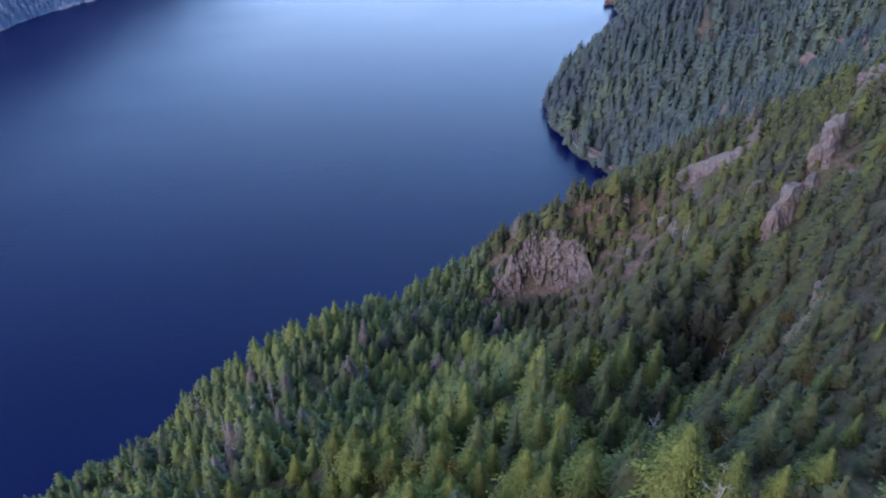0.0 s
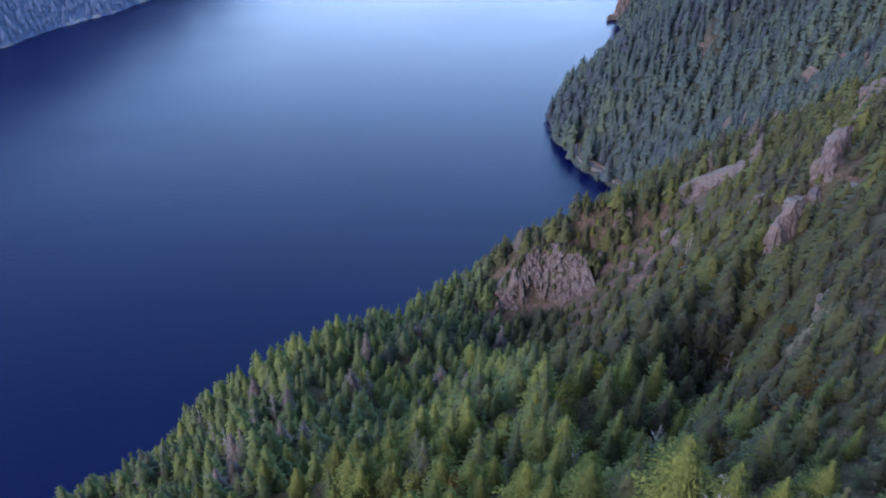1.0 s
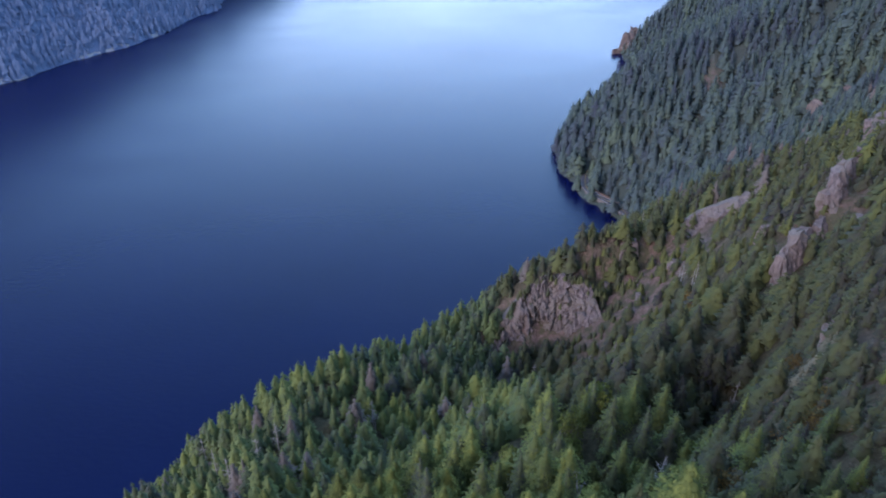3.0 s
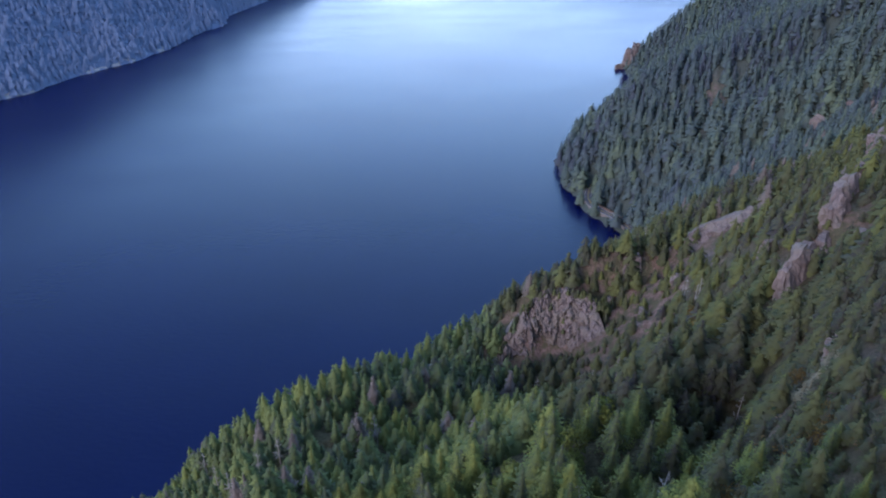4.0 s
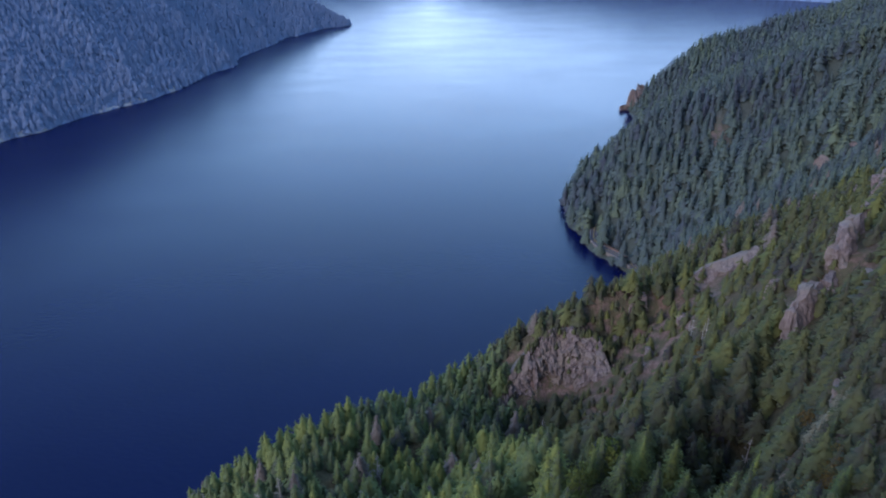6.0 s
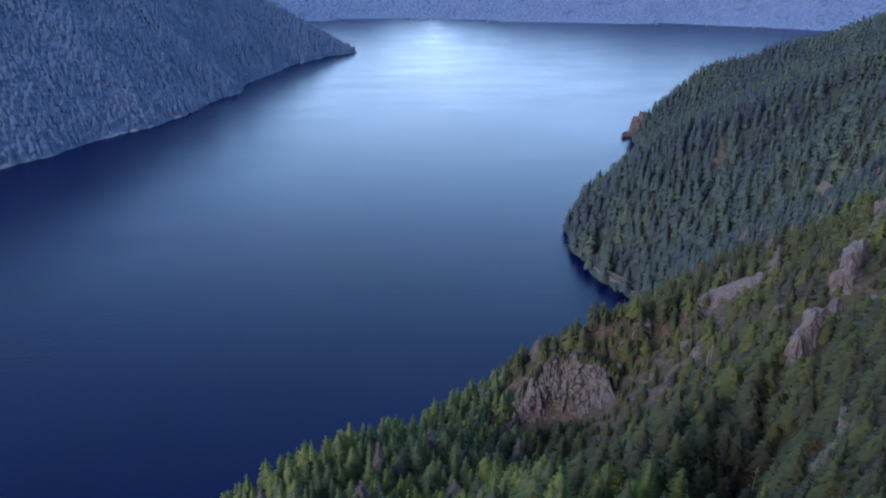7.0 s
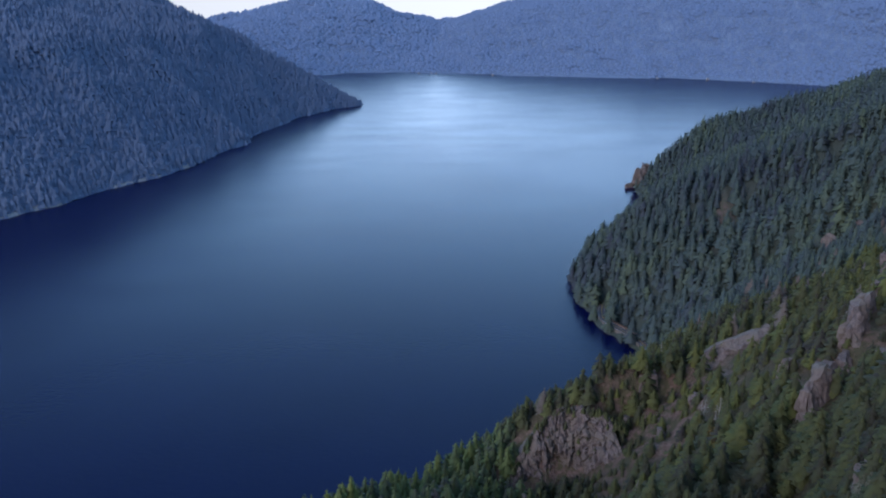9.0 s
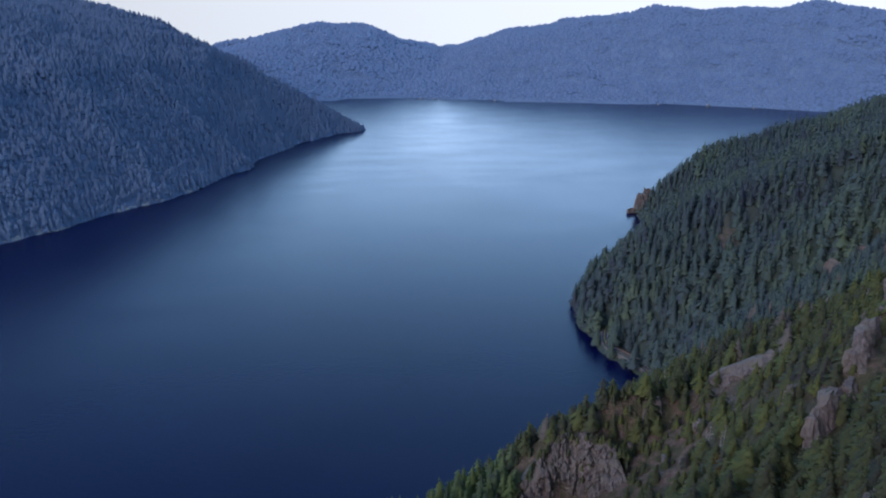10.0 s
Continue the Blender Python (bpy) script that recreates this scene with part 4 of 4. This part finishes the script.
def fracture(q, seed, tall=1.0):
    """Relief of jointed rock, about -1 to 1: blocks between slanting joints, with open cracks along them. tall: how far the blocks are drawn out upwards."""
    p = Vector((q.x * 0.24 + q.z * 0.05 + seed, q.y * 0.24 - seed, q.z * 0.12 / tall - q.x * 0.04))
    p += noise.noise_vector(q * 0.2) * 0.2
    far, near = noise.voronoi(p)
    cell = noise.cell(near[0] * 7.3)
    crack = min(1.0, (far[1] - far[0]) * 6)
    fine = p * 2.4
    small, at = noise.voronoi(fine)
    return 0.6 * cell + 0.28 * noise.cell(at[0] * 5.1) - 0.35 * (1 - crack) - 0.08 * (1 - min(1.0, (small[1] - small[0]) * 5)) + 0.16 * noise.noise(fine * 2)


def crag(name, x, y, size, turn, seed, label, sink=0.35, lean=0.0, cuts=26, slant=0.0, level=None, relief=1.0, crest=0.22):
    """A fractured, blocky outcrop: length, depth and height, its face towards -y before it is turned."""
    bm = bmesh.new()
    bmesh.ops.create_cube(bm, size=1)
    bmesh.ops.subdivide_edges(bm, edges=bm.edges[:], cuts=cuts, use_grid_fill=True)
    lx, ly, lz = size
    small = min(lx, ly, lz)
    for v in bm.verts:
        p = v.co
        up = p.z + 0.5
        taper = 1 - 0.35 * up - 0.3 * up * up * (0.5 + 0.8 * noise.noise(Vector((p.x * 3 + seed, seed * 1.7, 0))))
        q = Vector((p.x * lx * (0.55 + 0.45 * taper), p.y * ly * taper + lean * ly * up, p.z * lz))
        q.z -= up * lz * slant * (1 - min(1.0, max(0.0, (p.x + 0.5) * 1.7)))
        col = noise.noise(Vector((q.x * 0.16 + seed, q.y * 0.16, q.z * 0.06)))
        out = Vector((p.x, p.y, 0.35 * p.z)).normalized()
        v.co = q + out * (col * 0.20 + fracture(q, seed) * 0.16) * relief * small + Vector((0, 0, up * lz * crest * noise.noise(Vector((q.x * 0.12, q.y * 0.15, seed)))))
    me = bpy.data.meshes.new(name)
    bm.to_mesh(me)
    bm.free()
    me.materials.append(MATS["rock"])
    ob = new(name, me)
    ob.matrix_world = pose(x, y, ground_at(x, y) + lz * (0.5 - sink) if level is None else level, 0, 0, turn)
    return tagged(ob, label, "rock outcrop", "rock outcrops")


def rock_wall(name, foot, brow, seed, label, relief=2.0, back=12.0, along=90, rows=46):
    """A rock face that stands between a line along its foot and one along its brow, and runs back into the slope behind."""
    foot, brow = smooth_line(foot, 8), smooth_line(brow, 8)
    at = np.linspace(0, len(foot) - 1, along)
    low = np.array([[np.interp(a, range(len(foot)), [p[i] for p in foot]) for i in range(3)] for a in at])
    top = np.array([[np.interp(a, range(len(brow)), [p[i] for p in brow]) for i in range(3)] for a in at])
    run = np.gradient(low[:, :2], axis=0)
    face = np.stack([run[:, 1], -run[:, 0]], 1)
    face /= np.linalg.norm(face, axis=1, keepdims=True)
    v, per = [], rows + 8
    for k in range(along):
        a, b, o = Vector(low[k]), Vector(top[k]), Vector((face[k][0], face[k][1], 0.25))
        ends = min(1.0, 6 * k / along, 6 * (along - 1 - k) / along) ** 0.5
        for j in range(rows):
            u = -0.25 + 1.25 * j / (rows - 1)
            bulge = 1.0 * math.sin(math.pi * max(u, 0)) + 3.2 * noise.noise(Vector((k * 0.09 + seed, u * 0.9, 0)))
            q = a.lerp(b, u)
            v.append(q + o * (ends * (fracture(q, seed, 2.4) * relief + bulge)) + Vector((0, 0, max(0.0, u) ** 3 * relief * (0.9 * noise.noise(Vector((q.x * 0.2, q.y * 0.2, seed))) + 0.5 * noise.cell(Vector((q.x * 0.22, seed, 0)))))))
        for j in range(6):
            w = (j + 1) / 6
            q = b - Vector((face[k][0], face[k][1], 0)) * (back * w) + Vector((0, 0, -1.2 * w - 2.0 * w * w))
            v.append(q + Vector((0, 0, 0.9 * noise.noise(q * 0.25))))
        v.append(v[-1] - Vector((0, 0, 14)))
        v.append(a.lerp(b, -0.25) - Vector((face[k][0], face[k][1], 0)) * 4)
    f = []
    for k in range(along - 1):
        for j in range(per):
            p, q = k * per + j, k * per + (j + 1) % per
            f += [(p, p + per, q + per), (p, q + per, q)]
    for k in (0, along - 1):
        f += [(k * per, k * per + j, k * per + j + 1) for j in range(1, per - 1)]
    ob = new(name, mesh_from(name, np.array([tuple(p) for p in v]), np.array(f), MATS["rock"]))
    bm = bmesh.new()
    bm.from_mesh(ob.data)
    bmesh.ops.recalc_face_normals(bm, faces=bm.faces)
    bm.to_mesh(ob.data)
    bm.free()
    return tagged(ob, label, "rock outcrop", "rock outcrops")


def build_rocks():
    rock_wall("cliff", CLIFF_FOOT, CLIFF_BROW, 3, "tall pinkish grey cliff face on the wooded spur", 3.4, 5.0)
    rock_wall("rock_outcrop", [(151, 351, 168), (162, 349, 175), (174, 347, 182), (186, 347, 188)], [(153, 357, 174), (164, 357, 182), (177, 355, 189), (189, 354, 195)], 8,
              "low pinkish rock ridge between the trees", 1.4, 8.0, 70, 24)
    crag("rock_outcrop", 121, 189, (15, 8, 21), 46, 50, "fractured pinkish grey rib of rock on the slope", 0.42, 0.35, 20, 0.3)
    crag("rock_outcrop", 146.5, 225.5, (24, 9, 15), 46, 51, "fractured pinkish grey rib of rock on the slope", 0.42, 0.35, 20, 0.3)
    crag("rock_outcrop", 158.6, 235.2, (12, 6, 9), 52, 52, "fractured pinkish grey rib of rock on the slope", 0.42, 0.35, 20, 0.3)
    crag("rock_outcrop", 167, 245, (15, 10, 20), 44, 53, "fractured pinkish grey rib of rock on the slope", 0.42, 0.35, 20, 0.3)
    crag("rock_outcrop", 181, 263, (15, 9, 17), 48, 54, "fractured pinkish grey rib of rock on the slope", 0.42, 0.35, 20, 0.3)
    crag("rock_outcrop", 203.2, 290.2, (15, 7, 10), 52, 55, "fractured pinkish grey rib of rock on the slope", 0.42, 0.35, 20, 0.3)
    crag("rock_outcrop", 256.6, 356.2, (24, 12, 20), 44, 56, "fractured pinkish grey rib of rock on the slope", 0.42, 0.35, 20, 0.3)
    crag("rock_outcrop", 164.4, 224.6, (9, 5, 7), 30, 60, "small reddish rock face among the firs", 0.4, 0.4, 20, 0.4)
    crag("rock_outcrop", 136.4, 314.1, (7, 5, 6), 47, 61, "small reddish rock face among the firs", 0.4, 0.4, 20, 0.4)
    crag("rock_outcrop", 105.3, 327.4, (8, 5, 7), 64, 62, "small reddish rock face among the firs", 0.4, 0.4, 20, 0.4)
    crag("rock_outcrop", 116.6, 302.3, (8, 5, 6), 81, 63, "small reddish rock face among the firs", 0.4, 0.4, 20, 0.4)
    crag("rock_outcrop", 96, 177, (8, 4, 6), 98, 64, "small reddish rock face among the firs", 0.4, 0.4, 20, 0.4)
    crag("rock_outcrop", 378, 612, (34, 12, 14), 115, 65, "small reddish rock face among the firs", 0.4, 0.4, 20, 0.4)
    crag("rock_outcrop", 400, 606, (28, 12, 14), 132, 66, "small reddish rock face among the firs", 0.4, 0.4, 20, 0.4)
    crag("rock_outcrop", 244.1, 342.2, (20, 12, 20), 45, 15, "grey crag high on the slope", 0.35, 0.1)
    crag("rock_outcrop", 144.6, 250.4, (7, 6, 10), 20, 17, "small dark rock tooth between the trees", 0.3)
    crag("rock_outcrop", 118.7, 344, (12, 8, 9), 10, 19, "small pinkish rock step on the slope", 0.35)
    crag("rock_outcrop", 74, 98, (16, 3.5, 4.5), 52, 23, "pale rock rib with dry grass on the slope", 0.62, 0.0, 34, 0.0, None, 2.4, 0.5)
    crag("viewpoint_rock", 28.4, 58.3, (9, 6, 4), 10, 25, "pinkish viewpoint rock below the camera", 0.5)
    crag("rock_outcrop", -106, 225, (14, 8, 8), 40, 27, "pale bare rock by the shore trees", 0.4)
    crag("rocky_point", 397, 1312, (16, 16, 42), 20, 29, "bare rocky knob on the far point", 0.3, 0.0, 22)
    crag("rocky_point", 392, 1298, (34, 24, 30), 40, 30, "reddish rock bank below the knob on the far point", 0.4, 0.2, 22)
    crag("rocky_point", 371, 1311, (24, 10, 12), 20, 31, "low rock at the water off the point", 0.4, 0.0, 22, 0.0, 2.5)


build_rocks()


# ---- the shore road ----
def ribbon(line, left, right, z0, z1):
    """A closed strip with thickness from left to right of a line."""
    v, f = [], []
    for i, p in enumerate(line):
        w = (line[min(i + 1, len(line) - 1)] - line[max(i - 1, 0)]).normalized()
        side = Vector((w.y, -w.x))
        for off, z in ((left, z0), (left, z1), (right, z1), (right, z0)):
            q = p + side * off
            v.append((q.x, q.y, z))
        if i:
            a = 4 * (i - 1)
            for k in range(4):
                b, c = a + k, a + (k + 1) % 4
                f += [(b, c, c + 4), (b, c + 4, b + 4)]
    return np.array(v), np.array(f)


def build_road():
    line = smooth_line(ROAD)
    road = tagged(new("road", mesh_from("road", *ribbon(line, -4.2, 4.2, ROAD_LEVEL - 0.4, ROAD_LEVEL + 0.12), MATS["asphalt"])), "grey two-lane asphalt road along the shore", "road", kind="structure")
    part("centre_line", ribbon(line, -0.18, 0.18, ROAD_LEVEL + 0.1, ROAD_LEVEL + 0.13), MATS["yellow_paint"], road, "double yellow centre line")
    for off in (-3.7, 3.7):
        part("edge_line", ribbon(line, off - 0.08, off + 0.08, ROAD_LEVEL + 0.1, ROAD_LEVEL + 0.13), MATS["white_paint"], road, "white edge line")
    bank = mesh_from("cut_bank", *ribbon(line[22:40], 4.6, 7.0, ROAD_LEVEL - 0.5, ROAD_LEVEL + 1.6), MATS["red_soil"])
    tagged(new("cut_bank", bank), "orange-brown earth bank cut above the road", "bank", kind="structure")
    wall = tagged(new("retaining_wall", mesh_from("retaining_wall", *ribbon(line[18:60], -5.6, -4.9, -1.5, ROAD_LEVEL + 0.7), MATS["concrete"])),
                  "pale stone wall between the road and the lake", "wall", kind="structure")
    return road


build_road()


# ---- pale gravel beaches along the foot of the mountain ----
def beach(start, end, wide, label):
    """A strip of gravel that follows the waterline from start to end."""
    line = []
    a, b = Vector(start), Vector(end)
    land = Vector((a.y - b.y, b.x - a.x)).normalized()
    for k in range(25):
        p = a.lerp(b, k / 24)
        offs = np.arange(-40, 40, 0.5)
        dry = height(p.x + land.x * offs, p.y + land.y * offs) > 0.3
        line.append(p + land * offs[np.argmax(dry)])
    rng = random.Random(int(start[1]))
    v, f = [], []
    for k, p in enumerate(line):
        w = wide * math.sin(math.pi * (k + 0.6) / 25.2) ** 0.5 * rng.uniform(0.7, 1.2)
        for s, z in ((-3.0, -1.2), (-0.5, 0.25), (w * 0.5, 1.2 + rng.uniform(-0.2, 0.3)), (w, 2.6), (w + 2, -1.0)):
            q = p + land * s
            v.append((q.x, q.y, max(z, ground_at(q.x, q.y) + 0.5) if 0 < s < w + 1 else z))
        if k:
            for j in range(4):
                c = 5 * (k - 1) + j
                f += [(c, c + 1, c + 6), (c, c + 6, c + 5)]
    tagged(new("beach", mesh_from("beach", np.array(v), np.array(f), MATS["gravel"], smooth=True)), label, "beach", kind="structure")


for start, end, wide in (((-755, 1116), (-672, 1204), 6.5), ((-648, 1303), (-618, 1349), 4.5), ((-612, 1358), (-578, 1404), 5.5), ((-563, 1455), (-540, 1500), 8)):
    beach(start, end, wide, "pale gravel beach at the foot of the wooded mountain")


# ---- cabins on the far shore ----
def box(x0, x1, y0, y1, z0, z1):
    v = np.array([(x, y, z) for x in (x0, x1) for y in (y0, y1) for z in (z0, z1)])
    f = np.array([(0, 1, 3), (0, 3, 2), (4, 6, 7), (4, 7, 5), (0, 4, 5), (0, 5, 1), (2, 3, 7), (2, 7, 6), (0, 2, 6), (0, 6, 4), (1, 5, 7), (1, 7, 3)])
    return v, f


def cabin(x, y, size, turn, label):
    root = tagged(new("cabin"), label, "cabin", "cabins on the far shore")
    w, d, h = size
    part("wall", box(-w / 2, w / 2, -d / 2, d / 2, -4, h), MATS["weathered_white"], root)
    v = np.array([(-w / 2 - 0.6, -d / 2 - 0.6, h), (w / 2 + 0.6, -d / 2 - 0.6, h), (w / 2 + 0.6, d / 2 + 0.6, h), (-w / 2 - 0.6, d / 2 + 0.6, h), (-w / 2 - 0.6, 0, h + d * 0.35), (w / 2 + 0.6, 0, h + d * 0.35)])
    part("roof", (v, np.array([(0, 1, 5), (0, 5, 4), (2, 3, 4), (2, 4, 5), (0, 4, 3), (1, 2, 5), (0, 3, 2), (0, 2, 1)])), MATS["grey_roof"], root)
    for k in (-0.28, 0.28):
        part("window", box(w * k - 0.9, w * k + 0.9, -d / 2 - 0.06, -d / 2 + 0.1, h * 0.35, h * 0.8), MATS["glass_dark"], root)
    root.matrix_world = pose(x, y, max(ground_at(x, y), 1.2), 0, 0, turn)


def build_cabins():
    for x, y, size, turn, label in ((1086, 2878, (11, 7, 4.5), 10, "large white cabin at the water's edge"), (-96, 3098, (8, 6, 3), -8, "small white cabin at the far water's edge"),
                                    (-40, 3088, (7, 5, 3), -12, "small white cabin at the far water's edge"), (-20, 3082, (6.5, 5, 3), -5, "small white cabin at the far water's edge"),
                                    (222, 3030, (8, 5, 3.2), -10, "small white cabin at the far water's edge"), (893, 2918, (6.5, 5, 3), 5, "small white cabin at the far water's edge"),
                                    (1240, 2798, (6.5, 5, 3), 20, "small white cabin at the far water's edge")):
        cabin(x, y, size, turn, label)


build_cabins()


# ---- a pack left on the viewpoint rock ----
def build_pack():
    root = tagged(new("backpack"), "small dark and white pack on the viewpoint rock", "backpack")
    for name, dims, at, mat in (("pack_body", (0.42, 0.30, 0.62), (0, 0, 0.31), "dark_cloth"), ("front_pocket", (0.34, 0.12, 0.34), (0, -0.19, 0.22), "white_paint"), ("lid", (0.44, 0.34, 0.12), (0, 0, 0.66), "white_paint")):
        bm = bmesh.new()
        bmesh.ops.create_cube(bm, size=1)
        bmesh.ops.scale(bm, vec=dims, verts=bm.verts)
        bmesh.ops.bevel(bm, geom=bm.edges[:], offset=0.04, segments=2, affect="EDGES")
        bmesh.ops.translate(bm, vec=at, verts=bm.verts)
        me = bpy.data.meshes.new(name)
        bm.to_mesh(me)
        bm.free()
        me.materials.append(MATS[mat])
        ob = new(name, me)
        ob.parent = root
    root.matrix_world = pose(26.7, 57, ground_at(26.7, 57) + 1.6, 0, 0, 20)


build_pack()
